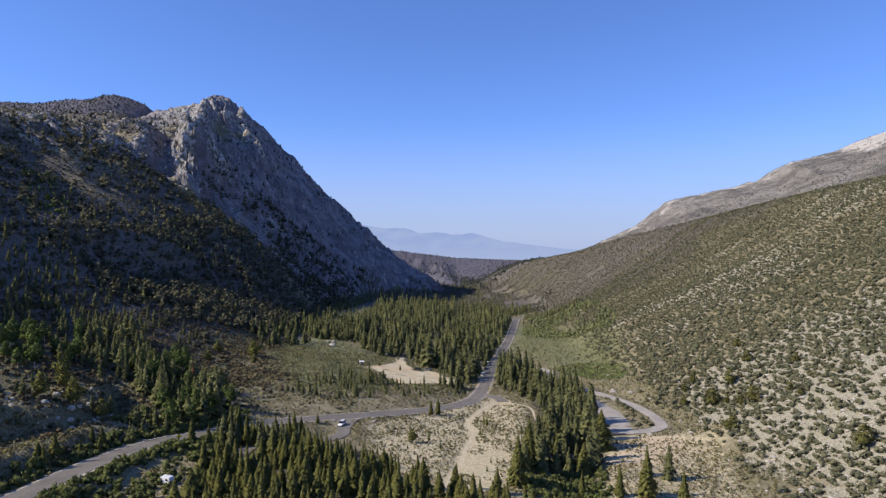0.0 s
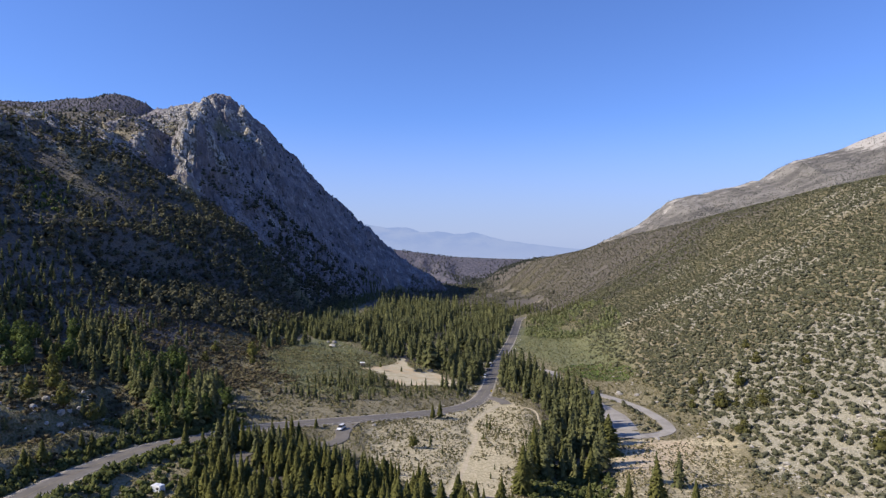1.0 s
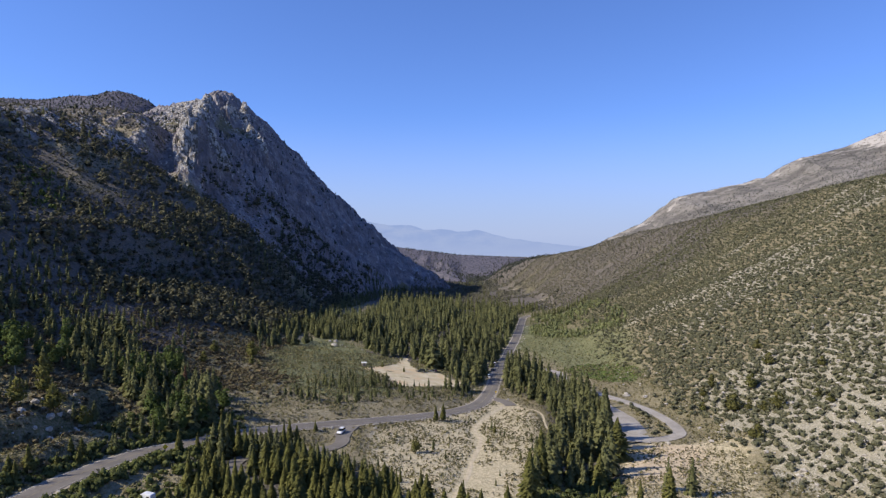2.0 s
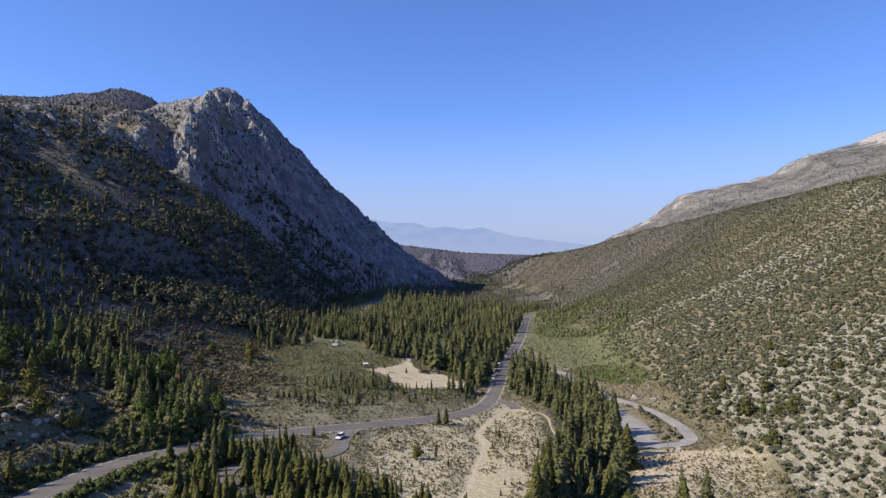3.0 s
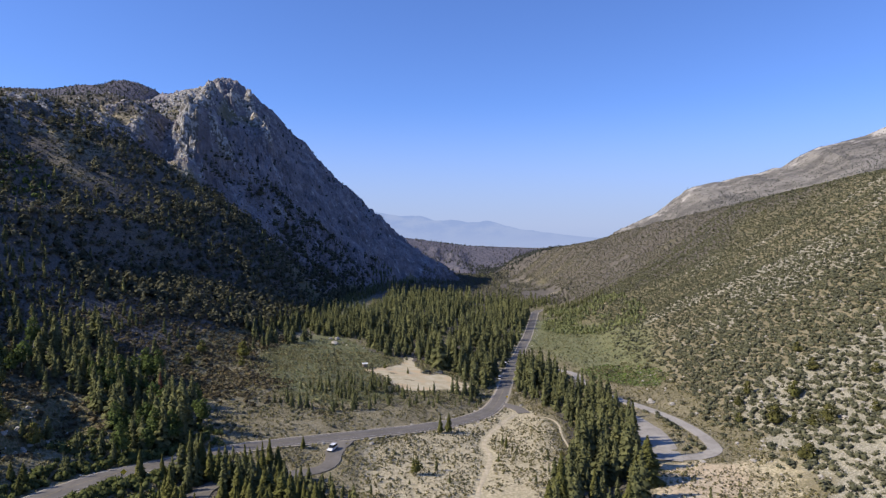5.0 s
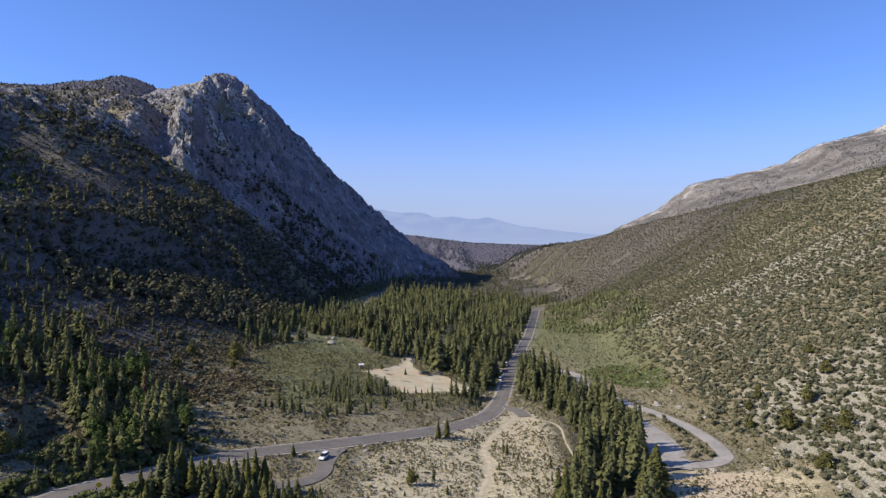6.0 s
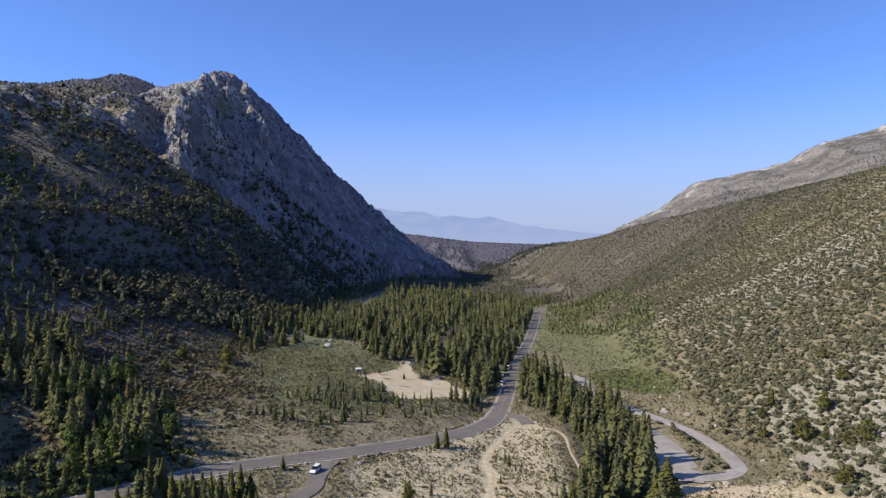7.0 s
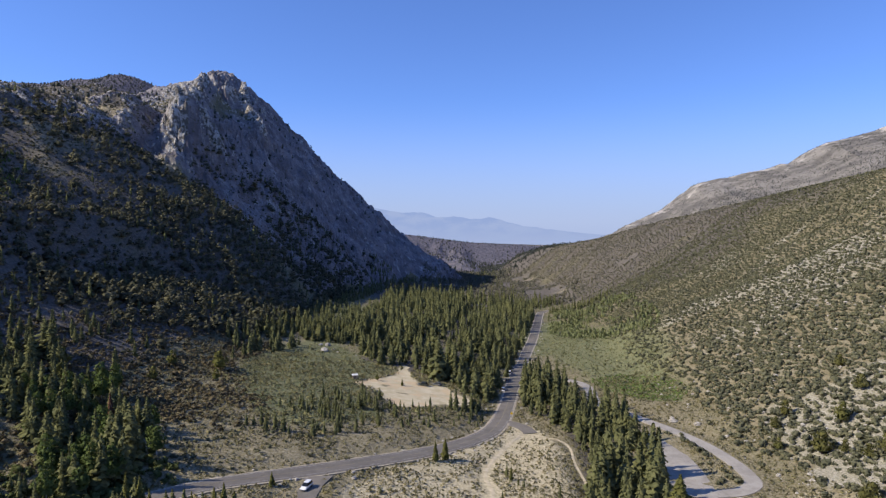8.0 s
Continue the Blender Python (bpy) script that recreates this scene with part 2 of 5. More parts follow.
TRACK = smooth_line([(29, 314), (25, 303), (19, 287), (13, 268), (11, 255), (12.5, 243), (11, 228), (8, 210), (6, 194), (2, 176), (-2, 150)])
FOOTPATH = smooth_line([(31, 308), (40, 301), (43, 292), (42, 277), (42, 258), (40, 240)])
ROADS = [(MAIN_ROAD, 4.2), (SIDE_ROAD, 2.5), (LOOP_ROAD, 2.7), (PARKING, 6.0), (TURNOFF, 3.0), (TRACK, 1.2), (FOOTPATH, 0.6)]


def near_line(line, x, y):
    """Distance to a line in plan and the index of its nearest point."""
    x, y = np.asarray(x, float), np.asarray(y, float)
    best, idx = np.full(x.shape, 1e9), np.zeros(x.shape, int)
    for k in range(len(line) - 1):
        a, b = line[k], line[k + 1]
        ab = b - a
        t = np.clip(((x - a[0]) * ab[0] + (y - a[1]) * ab[1]) / (ab @ ab), 0, 1)
        dd = np.hypot(x - a[0] - t * ab[0], y - a[1] - t * ab[1])
        closer = dd < best
        best, idx = np.where(closer, dd, best), np.where(closer, k, idx)
    return best, idx


# the ground is graded level under each road
near = (XX > -140) & (XX < 180) & (YY > -120) & (YY < 880)
ROAD_DIST = np.full(XX.shape, 99.0)
PROFILES = [None] * len(ROADS)
for k in (6, 5, 4, 3, 2, 1, 0):
    line, half = ROADS[k]
    i = np.clip(np.searchsorted(GX, line[:, 0]), 0, len(GX) - 1)
    j = np.clip(np.searchsorted(GY, line[:, 1]), 0, len(GY) - 1)
    prof = soft_rows(ZZ[j, i][:, None], 5)[:, 0]
    PROFILES[k] = prof
    dist, idx = near_line(line, XX[near], YY[near])
    w = 1 - (step01(dist, half + 3.2, half + 9) if half > 2 else step01(dist, half + 0.8, half + 4))
    ZZ[near] = ZZ[near] * (1 - w) + (prof[idx] - 0.03) * w
    ROAD_DIST[near] = np.minimum(ROAD_DIST[near], dist - half)


def height(x, y):
    """Ground height at places, from the terrain grid."""
    x, y = np.asarray(x, float), np.asarray(y, float)
    i = np.clip(np.searchsorted(GX, x) - 1, 0, len(GX) - 2)
    j = np.clip(np.searchsorted(GY, y) - 1, 0, len(GY) - 2)
    u, v = (x - GX[i]) / (GX[i + 1] - GX[i]), (y - GY[j]) / (GY[j + 1] - GY[j])
    a, b, c, d = ZZ[j, i], ZZ[j, i + 1], ZZ[j + 1, i], ZZ[j + 1, i + 1]
    return np.where(u + v < 1, a + u * (b - a) + v * (c - a), d + (1 - u) * (c - d) + (1 - v) * (b - d))


# ---- node helpers and materials ----
class Nodes:
    """Short hand for one material's node tree."""

    def __init__(self, name, rough=0.9, spec=0.25):
        self.mat = bpy.data.materials.new(name)
        self.mat.use_nodes = True
        self.tree = self.mat.node_tree
        self.bsdf = self.tree.nodes["Principled BSDF"]
        self.bsdf.inputs["Roughness"].default_value = rough
        self.bsdf.inputs["Specular IOR Level"].default_value = spec
        self.coord = self.tree.nodes.new("ShaderNodeTexCoord")

    def link(self, a, b):
        self.tree.links.new(a, b)

    def noise(self, scale, detail=4.0, rough=0.6, stretch=None):
        n = self.tree.nodes.new("ShaderNodeTexNoise")
        n.inputs["Scale"].default_value, n.inputs["Detail"].default_value, n.inputs["Roughness"].default_value = scale, detail, rough
        src = self.coord.outputs["Object"]
        if stretch:
            mp = self.tree.nodes.new("ShaderNodeMapping")
            mp.inputs["Scale"].default_value = stretch
            self.link(src, mp.inputs[0])
            src = mp.outputs[0]
        self.link(src, n.inputs["Vector"])
        return n.outputs["Fac"]

    def span(self, v, lo, hi, a=0.0, b=1.0):
        n = self.tree.nodes.new("ShaderNodeMapRange")
        n.interpolation_type = 'SMOOTHSTEP'
        for k, x in zip((1, 2, 3, 4), (lo, hi, a, b)):
            n.inputs[k].default_value = x
        self.link(v, n.inputs[0])
        return n.outputs[0]

    def math(self, op, a, b):
        n = self.tree.nodes.new("ShaderNodeMath")
        n.operation = op
        for k, x in enumerate((a, b)):
            if isinstance(x, (int, float)):
                n.inputs[k].default_value = x
            else:
                self.link(x, n.inputs[k])
        return n.outputs[0]

    def mix(self, fac, a, b, blend='MIX'):
        n = self.tree.nodes.new("ShaderNodeMix")
        n.data_type, n.blend_type = 'RGBA', blend
        for k, x in ((0, fac), (6, a), (7, b)):
            if isinstance(x, (int, float)):
                n.inputs[k].default_value = x
            elif isinstance(x, tuple):
                n.inputs[k].default_value = (*x, 1)
            else:
                self.link(x, n.inputs[k])
        return n.outputs[2]

    def attribute(self, name):
        n = self.tree.nodes.new("ShaderNodeVertexColor")
        n.layer_name = name
        s = self.tree.nodes.new("ShaderNodeSeparateColor")
        self.link(n.outputs[0], s.inputs[0])
        return s.outputs[0], s.outputs[1], s.outputs[2], n.outputs[1]

    def random(self, island=True):
        if island:
            return self.tree.nodes.new("ShaderNodeNewGeometry").outputs["Random Per Island"]
        return self.tree.nodes.new("ShaderNodeObjectInfo").outputs["Random"]

    def bump(self, h, strength, distance):
        n = self.tree.nodes.new("ShaderNodeBump")
        n.inputs["Strength"].default_value, n.inputs["Distance"].default_value = strength, distance
        self.link(h, n.inputs["Height"])
        self.link(n.outputs[0], self.bsdf.inputs["Normal"])

    def done(self, colour):
        if isinstance(colour, tuple):
            self.bsdf.inputs["Base Color"].default_value = (*colour, 1)
        else:
            self.link(colour, self.bsdf.inputs["Base Color"])
        return self.mat


def ground_material():
    n = Nodes("ground_cover", 0.95, 0.1)
    sand, grass, rock, scrub = n.attribute("cover")
    lot, talus, hazed_scrub, spare = n.attribute("cover_more")
    far_rock, banded_or_lit, open_slope, peach = n.attribute("cover_far")
    broad, mid, fine, grit = n.noise(0.018, 5), n.noise(0.12, 5, 0.65), n.noise(0.7, 4, 0.65), n.noise(2.4, 3, 0.7)

    def worn(mask, amount=0.6, source=mid):
        return n.span(n.math('ADD', mask, n.math('MULTIPLY', n.math('SUBTRACT', source, 0.5), amount)), 0.35, 0.65)

    soil = n.mix(n.span(broad, 0.35, 0.65), (0.3, 0.246, 0.143), (0.38, 0.312, 0.19))
    soil = n.mix(n.span(fine, 0.35, 0.7), soil, (0.43, 0.37, 0.255))
    soil = n.mix(n.math('MULTIPLY', scrub, 0.82), soil, n.mix(n.span(mid, 0.35, 0.65), (0.155, 0.135, 0.086), (0.205, 0.178, 0.117)))
    soil = n.mix(worn(talus, 0.9), soil, n.mix(n.span(grit, 0.38, 0.64), (0.275, 0.25, 0.188), (0.48, 0.44, 0.352)))
    pale = n.mix(n.span(fine, 0.3, 0.7), (0.47, 0.395, 0.25), (0.62, 0.53, 0.36))
    pale = n.mix(n.math('MULTIPLY', peach, 0.9), pale, n.mix(n.span(mid, 0.3, 0.7), (0.56, 0.43, 0.29), (0.66, 0.53, 0.37)))
    col = n.mix(worn(sand, 0.9, n.noise(0.3, 5, 0.7)), soil, pale)
    sage = n.mix(n.span(mid, 0.35, 0.65), (0.105, 0.104, 0.048), (0.16, 0.15, 0.07))
    col = n.mix(n.math('MULTIPLY', n.span(n.noise(1.3, 5, 0.75), 0.47, 0.53), n.math('MULTIPLY', scrub, n.math('SUBTRACT', 1.0, n.math('MULTIPLY', open_slope, 0.45)))), col, sage)
    green = n.mix(n.span(mid, 0.3, 0.7), (0.12, 0.138, 0.062), (0.185, 0.19, 0.096))
    green = n.mix(n.span(fine, 0.4, 0.65), green, (0.215, 0.21, 0.115))
    col = n.mix(n.math('MULTIPLY', worn(grass), 0.95), col, green)
    # dark far scrub with the distance haze painted in as a purple-blue tint
    col = n.mix(worn(hazed_scrub, 0.5), col, n.mix(n.span(mid, 0.4, 0.6), (0.158, 0.14, 0.158), (0.085, 0.088, 0.108)))
    col = n.mix(worn(spare, 0.5), col, n.mix(n.span(fine, 0.35, 0.65), (0.102, 0.09, 0.077), (0.168, 0.148, 0.123)))
    stone = n.mix(n.span(n.noise(0.035, 7, 0.7), 0.38, 0.62), (0.166, 0.147, 0.153), (0.295, 0.266, 0.266))
    stone = n.mix(n.span(n.noise(0.25, 6, 0.75), 0.52, 0.66), stone, (0.13, 0.118, 0.103))
    stone = n.mix(n.span(n.noise(0.11, 5, 0.75, (1, 1, 0.35)), 0.55, 0.7), stone, (0.5, 0.465, 0.425))
    # painted sunlight: pale patches along the spur and the ribs, dark crevices between
    painted_sun = n.mix(n.span(n.noise(0.16, 5, 0.7), 0.46, 0.56), (0.15, 0.135, 0.105), (0.56, 0.525, 0.47))
    stone = n.mix(n.math('MULTIPLY', worn(banded_or_lit, 0.9), 0.8), stone, painted_sun)
    col = n.mix(worn(rock, 0.5), col, stone)
    # rock bands and dark scree that run along the far ridge
    bands = n.noise(0.011, 8, 0.72, (0.28, 1.5, 1))
    specks = n.noise(0.05, 5, 0.75)
    ridge = n.mix(n.span(bands, 0.4, 0.62), (0.138, 0.127, 0.114), (0.255, 0.234, 0.203))
    ridge = n.mix(n.span(specks, 0.54, 0.62), ridge, (0.11, 0.1, 0.088))
    ridge = n.mix(n.span(n.math('ADD', n.math('MULTIPLY', banded_or_lit, 0.4), n.math('MULTIPLY', n.noise(0.022, 7, 0.75, (0.4, 1.3, 1)), 0.8)), 0.55, 0.68), ridge, (0.47, 0.43, 0.38))
    col = n.mix(far_rock, col, ridge)
    gravel = n.mix(n.span(n.noise(0.22, 5, 0.7), 0.35, 0.7), (0.47, 0.395, 0.25), (0.6, 0.52, 0.36))
    gravel = n.mix(n.span(n.noise(0.075, 4, 0.6), 0.5, 0.62), gravel, (0.56, 0.43, 0.265))
    col = n.mix(n.span(n.math('ADD', lot, n.math('MULTIPLY', n.math('SUBTRACT', n.noise(0.45, 5, 0.7), 0.5), 0.9)), 0.38, 0.6), col, gravel)
    tufty = n.math('MULTIPLY', n.math('MULTIPLY', n.span(n.noise(1.25, 3, 0.6), 0.36, 0.66), n.math('SUBTRACT', 1.0, n.math('MAXIMUM', lot, n.math('MULTIPLY', sand, 0.7)))), 0.24)
    relief = n.math('ADD', n.math('ADD', n.math('MULTIPLY', fine, 0.12), tufty), n.math('MULTIPLY', n.math('MULTIPLY', n.noise(0.09, 8, 0.72), rock), 5.0))
    n.bump(relief, 0.9, 1.0)
    return n.done(col)


def foliage_material(name, dark, light, island=True):
    n = Nodes(name, 0.95, 0.04)
    r = n.random(island)
    col = n.mix(r, dark, light)
    col = n.mix(n.span(n.noise(0.9 if island else 1.6, 3), 0.35, 0.7), col, tuple(0.75 * c for c in dark))
    col = n.mix(n.span(n.noise(0.16, 2), 0.3, 0.7), col, n.mix(1.0, col, (1.35, 1.3, 1.2), 'MULTIPLY'))
    # thin leaves let some light through
    thin = n.tree.nodes.new("ShaderNodeBsdfTranslucent")
    both = n.tree.nodes.new("ShaderNodeMixShader")
    both.inputs[0].default_value = 0.22
    n.link(col, thin.inputs[0])
    n.link(n.bsdf.outputs[0], both.inputs[1])
    n.link(thin.outputs[0], both.inputs[2])
    n.link(both.outputs[0], n.tree.nodes["Material Output"].inputs[0])
    return n.done(col)


def asphalt_material(name, a, b):
    n = Nodes(name, 0.85, 0.3)
    col = n.mix(n.span(n.noise(0.15, 5, 0.7), 0.35, 0.65), a, b)
    col = n.mix(n.span(n.noise(1.3, 4, 0.7, (1, 0.3, 1)), 0.55, 0.75), col, tuple(0.7 * c for c in a))
    n.bump(n.noise(6, 2), 0.3, 0.03)
    return n.done(col)


def plain_material(name, a, b, scale=1.5, rough=0.8, metal=0.0, bump=0.0):
    n = Nodes(name, rough, 0.4)
    n.bsdf.inputs["Metallic"].default_value = metal
    if bump:
        n.bump(n.noise(scale * 3, 5), 0.6, bump)
    return n.done(n.mix(n.span(n.noise(scale, 5, 0.65), 0.35, 0.65), a, b))


M_GROUND = ground_material()
M_PINE = foliage_material("pine_needles", (0.11, 0.114, 0.038), (0.18, 0.178, 0.062))
M_PINE_FAR = foliage_material("forest_needles", (0.113, 0.123, 0.058), (0.178, 0.18, 0.084))
M_ASPEN = foliage_material("aspen_leaves", (0.07, 0.1, 0.032), (0.13, 0.165, 0.06))
M_SLOPE = foliage_material("slope_tree_leaves", (0.088, 0.09, 0.06), (0.145, 0.139, 0.09))
M_FARSHRUB = foliage_material("far_shrub_leaves", (0.132, 0.128, 0.095), (0.188, 0.18, 0.134))
M_HERB = foliage_material("herb_leaves", (0.13, 0.19, 0.055), (0.21, 0.265, 0.09))
M_FARWOOD = foliage_material("far_wood_leaves", (0.06, 0.068, 0.058), (0.095, 0.102, 0.086))
M_MEADOW = foliage_material("meadow_green_leaves", (0.165, 0.188, 0.085), (0.245, 0.26, 0.132))
M_WILLOW = foliage_material("willow_leaves", (0.085, 0.102, 0.036), (0.155, 0.165, 0.068))
M_JUNIPER = foliage_material("juniper_leaves", (0.1, 0.1, 0.036), (0.165, 0.158, 0.06))
M_SHRUB = foliage_material("shrub_leaves", (0.12, 0.124, 0.078), (0.194, 0.19, 0.124))
M_BRUSH = foliage_material("brown_brush_twigs", (0.11, 0.094, 0.058), (0.195, 0.16, 0.1))
M_SAGE = foliage_material("sagebrush_leaves", (0.165, 0.155, 0.08), (0.26, 0.235, 0.13))
M_GREENBRUSH = foliage_material("green_brush_leaves", (0.185, 0.19, 0.095), (0.28, 0.272, 0.155))
M_DEADPINE = foliage_material("dead_needles", (0.14, 0.075, 0.05), (0.2, 0.12, 0.08))
M_BARK = plain_material("bark", (0.10, 0.065, 0.04), (0.2, 0.14, 0.09), 3, 0.95, bump=0.05)
M_PALEBARK = plain_material("pale_bark", (0.4, 0.38, 0.32), (0.55, 0.52, 0.46), 3, 0.9, bump=0.03)
M_ASPHALT = asphalt_material("old_asphalt", (0.142, 0.126, 0.106), (0.192, 0.17, 0.143))
M_PALE_ASPHALT = asphalt_material("bleached_asphalt", (0.29, 0.262, 0.225), (0.39, 0.354, 0.305))
M_DIRT = plain_material("packed_dirt", (0.42, 0.35, 0.23), (0.55, 0.465, 0.32), 0.7, 0.95)
M_SHOULDER = plain_material("gravel_shoulder", (0.3, 0.255, 0.19), (0.43, 0.37, 0.28), 0.6, 0.95)
M_WHITE_LINE = plain_material("white_road_paint", (0.3, 0.28, 0.25), (0.55, 0.53, 0.5), 2.0, 0.7)
M_YELLOW_LINE = plain_material("yellow_road_paint", (0.2, 0.165, 0.11), (0.33, 0.26, 0.12), 2.0, 0.7)
# granite made paler, the sunlight on the spur put into its colour
M_LIT_ROCK = plain_material("pale_lit_granite", (0.36, 0.335, 0.3), (0.6, 0.565, 0.51), 0.25, 0.9, bump=0.5)
M_GRANITE = plain_material("granite_boulder", (0.3, 0.273, 0.23), (0.51, 0.468, 0.4), 0.9, 0.9, bump=0.12)

# ---- ground mesh ----
def quick_mesh(name, verts, faces, mat=None, smooth=False, normals=None):
    """A mesh from arrays: verts n x 3, faces m x 3 or m x 4."""
    me = bpy.data.meshes.new(name)
    verts, faces = np.asarray(verts, np.float32), np.asarray(faces, np.int32)
    k = faces.shape[1]
    me.vertices.add(len(verts))
    me.vertices.foreach_set("co", verts.ravel())
    me.loops.add(faces.size)
    me.loops.foreach_set("vertex_index", faces.ravel())
    me.polygons.add(len(faces))
    me.polygons.foreach_set("loop_start", np.arange(0, faces.size, k, dtype=np.int32))
    me.polygons.foreach_set("use_smooth", np.full(len(faces), smooth))
    if mat:
        me.materials.append(mat)
    me.update(calc_edges=True)
    if normals is not None:
        me.polygons.foreach_set("use_smooth", np.ones(len(faces), bool))
        me.normals_split_custom_set_from_vertices(np.asarray(normals, float))
    return me


def inside(poly, x, y, soft=3.0):
    """1 within a plan polygon, 0 outside, with a soft edge."""
    p = np.array(poly, float)
    x, y = np.asarray(x, float), np.asarray(y, float)
    sign, dist = np.zeros(x.shape, bool), np.full(x.shape, 1e9)
    for a, b in zip(p, np.roll(p, -1, 0)):
        ab = b - a
        t = np.clip(((x - a[0]) * ab[0] + (y - a[1]) * ab[1]) / (ab @ ab), 0, 1)
        dist = np.minimum(dist, np.hypot(x - a[0] - t * ab[0], y - a[1] - t * ab[1]))
        if ab[1]:
            sign ^= ((a[1] > y) != (b[1] > y)) & (x < ab[0] * (y - a[1]) / ab[1] + a[0])
    return step01(np.where(sign, dist, -dist), -soft, soft)


# land cover, in plan
LOT = [(-43, 350), (-36, 366), (-27, 380), (-27, 402), (-23, 402), (-21, 376), (-15, 364), (-5, 368), (0, 359), (11, 356), (6, 340), (-7, 331), (-22, 322), (-29, 333), (-33, 345)]
SAND_MID = [(-28, 232), (-24, 200), (-10, 174), (14, 168), (34, 200), (38, 240), (40, 285), (36, 312), (28, 322), (14, 306), (0, 282), (-14, 258)]
SAND_RIGHT = [(62, 238), (88, 241), (104, 246), (108, 230), (96, 200), (86, 160), (70, 100), (40, 100), (36, 170), (52, 196)]
PEACH = [(64, 238), (80, 243), (92, 238), (90, 222), (76, 206), (62, 196), (54, 200), (60, 222)]
MEADOW_LEFT = [(-112, 390), (-84, 470), (-48, 412), (-28, 388), (-42, 352), (-22, 306), (-48, 276), (-70, 282), (-88, 318)]
MEADOW_RIGHT = [(66, 560), (108, 580), (142, 520), (132, 440), (112, 360), (98, 340), (72, 376), (60, 440), (56, 500)]
GREEN_RIGHT = [(73, 400), (90, 404), (105, 380), (108, 350), (98, 336), (84, 350), (75, 372)]
BENCH_LEFT = [(-170, 290), (-150, 360), (-110, 360), (-90, 330), (-72, 300), (-76, 270), (-110, 250)]
CREEK_GREEN = [(24, 165), (50, 172), (46, 205), (34, 200), (22, 190)]


def bare_streaks(x, y):
    """Bare stony streaks that run down the slope, from -1 (bare) to 1 (covered)."""
    return fbm(0.5 * x + 0.25 * y, 1.2 * y - 0.2 * x, 44, 4, 3)


def bare_patches(x, y):
    """Pale clearings on the far canyon floor and the foot of the hillside."""
    out = 0 * x
    for px, py, wx, wy in ((118, 905, 27, 46), (112, 1160, 20, 60), (78, 1060, 9, 50), (99, 764, 13, 10), (142, 618, 10, 5), (178, 793, 5, 10), (190, 795, 6, 9), (203, 790, 6, 8), (22, 1590, 24, 22)):
        out = np.maximum(out, np.exp(-((x - px) / wx) ** 4 - ((y - py) / wy) ** 4))
    return out * step01(vnoise(x, y, 14, 4), -0.75, -0.3)


def ground_cover(x, y):
    slope_r = step01(x - line_at(FOOT_R, y)[0], -4, 14)
    sand = np.maximum(0.9 * inside(SAND_MID, x, y, 5), 0.55 * inside(SAND_RIGHT, x, y, 6))
    sand = np.maximum(sand, inside(PEACH, x, y, 6))
    sand = np.maximum(sand, 0.35 * inside([(-60, 225), (-70, 262), (6, 312), (14, 300)], x, y, 6))
    sand = np.maximum(sand, 0.72 * bare_patches(x, y))
    grass = np.maximum.reduce([0.85 * inside(MEADOW_LEFT, x, y, 14), 0.72 * inside(MEADOW_RIGHT, x, y, 24), 0.95 * inside(GREEN_RIGHT, x, y, 7),
                               inside(CREEK_GREEN, x, y, 6), 0.65 * inside([(40, 480), (75, 480), (100, 640), (60, 640)], x, y, 8)])
    grass = np.maximum(grass, 0.6 * inside([(-110, 520), (-84, 500), (-70, 640), (-100, 680)], x, y, 12))
    talus = slope_r * (0.36 * step01(y, 620, 430) + 0.6 * step01(-bare_streaks(x, y), 0.05, 0.4)) * step01(y, 1000, 520)
    talus = np.maximum(talus, 0.85 * slope_r * step01(x, 102, 116) * step01(y, 330, 270))
    return sand, grass, talus


DUFF_CREEK = [(38, 392), (56, 380), (60, 330), (64, 292), (62, 232), (54, 198), (26, 190), (36, 232), (46, 290), (36, 340)]
DUFF_NEAR = [(-74, 196), (-50, 206), (-22, 192), (-6, 155), (28, 120), (-60, 112), (-64, 160)]
DUFF_FOREST = [(-52, 404), (14, 372), (32, 440), (38, 520), (66, 700), (40, 880), (-40, 1010), (-80, 900), (-86, 560), (-58, 450)]
cov = np.zeros((XX.size, 4), np.float32)
cov2 = np.zeros((XX.size, 4), np.float32)
sand, grass, talus = ground_cover(XX, YY)
rockmask = np.maximum.reduce([CLIFF, SUMMIT * step01(crags + ribs, -0.8, 0.3), rim_rock * step01(crags, -0.3, 0.4), SPUR, np.minimum(OUTCROP, 1)])
rockmask = np.maximum(rockmask, rough_r * step01(fbm(XX, YY, 120, 4, 5), 0.0, 0.35))
rockmask = np.maximum(rockmask, far_amt * (XX > 350) * np.clip(0.4 + 0.5 * fbm(XX + 0.4 * YY, 0.6 * YY, 260, 4, 2) + 0.2 * step01(far_r - ZZ + EYE, -40, 10) * step01(YY, 2500, 2780), 0, 1))
cov[:, 0], cov[:, 1], cov[:, 2] = sand.ravel(), grass.ravel(), rockmask.ravel()
scrub = np.clip(0.95 - 0.35 * sand - 0.35 * grass + 0.3 * step01(YY, 330, 420) * (XX > 60), 0, 1)
flats = step01(XX, -112, -96) * (1 - step01(XX - line_at(FOOT_R, YY)[0], -8, 6)) * step01(YY, 560, 480)
scrub = scrub * (1 - 0.45 * flats)
slope_right = step01(XX - line_at(FOOT_R, YY)[0], -4, 14) * step01(YY, 1000, 560)
scrub = scrub * (1 - 0.3 * slope_right * step01(YY, 620, 420))
scrub = scrub * (1 - 0.8 * hummock)
cov[:, 3] = scrub.ravel()
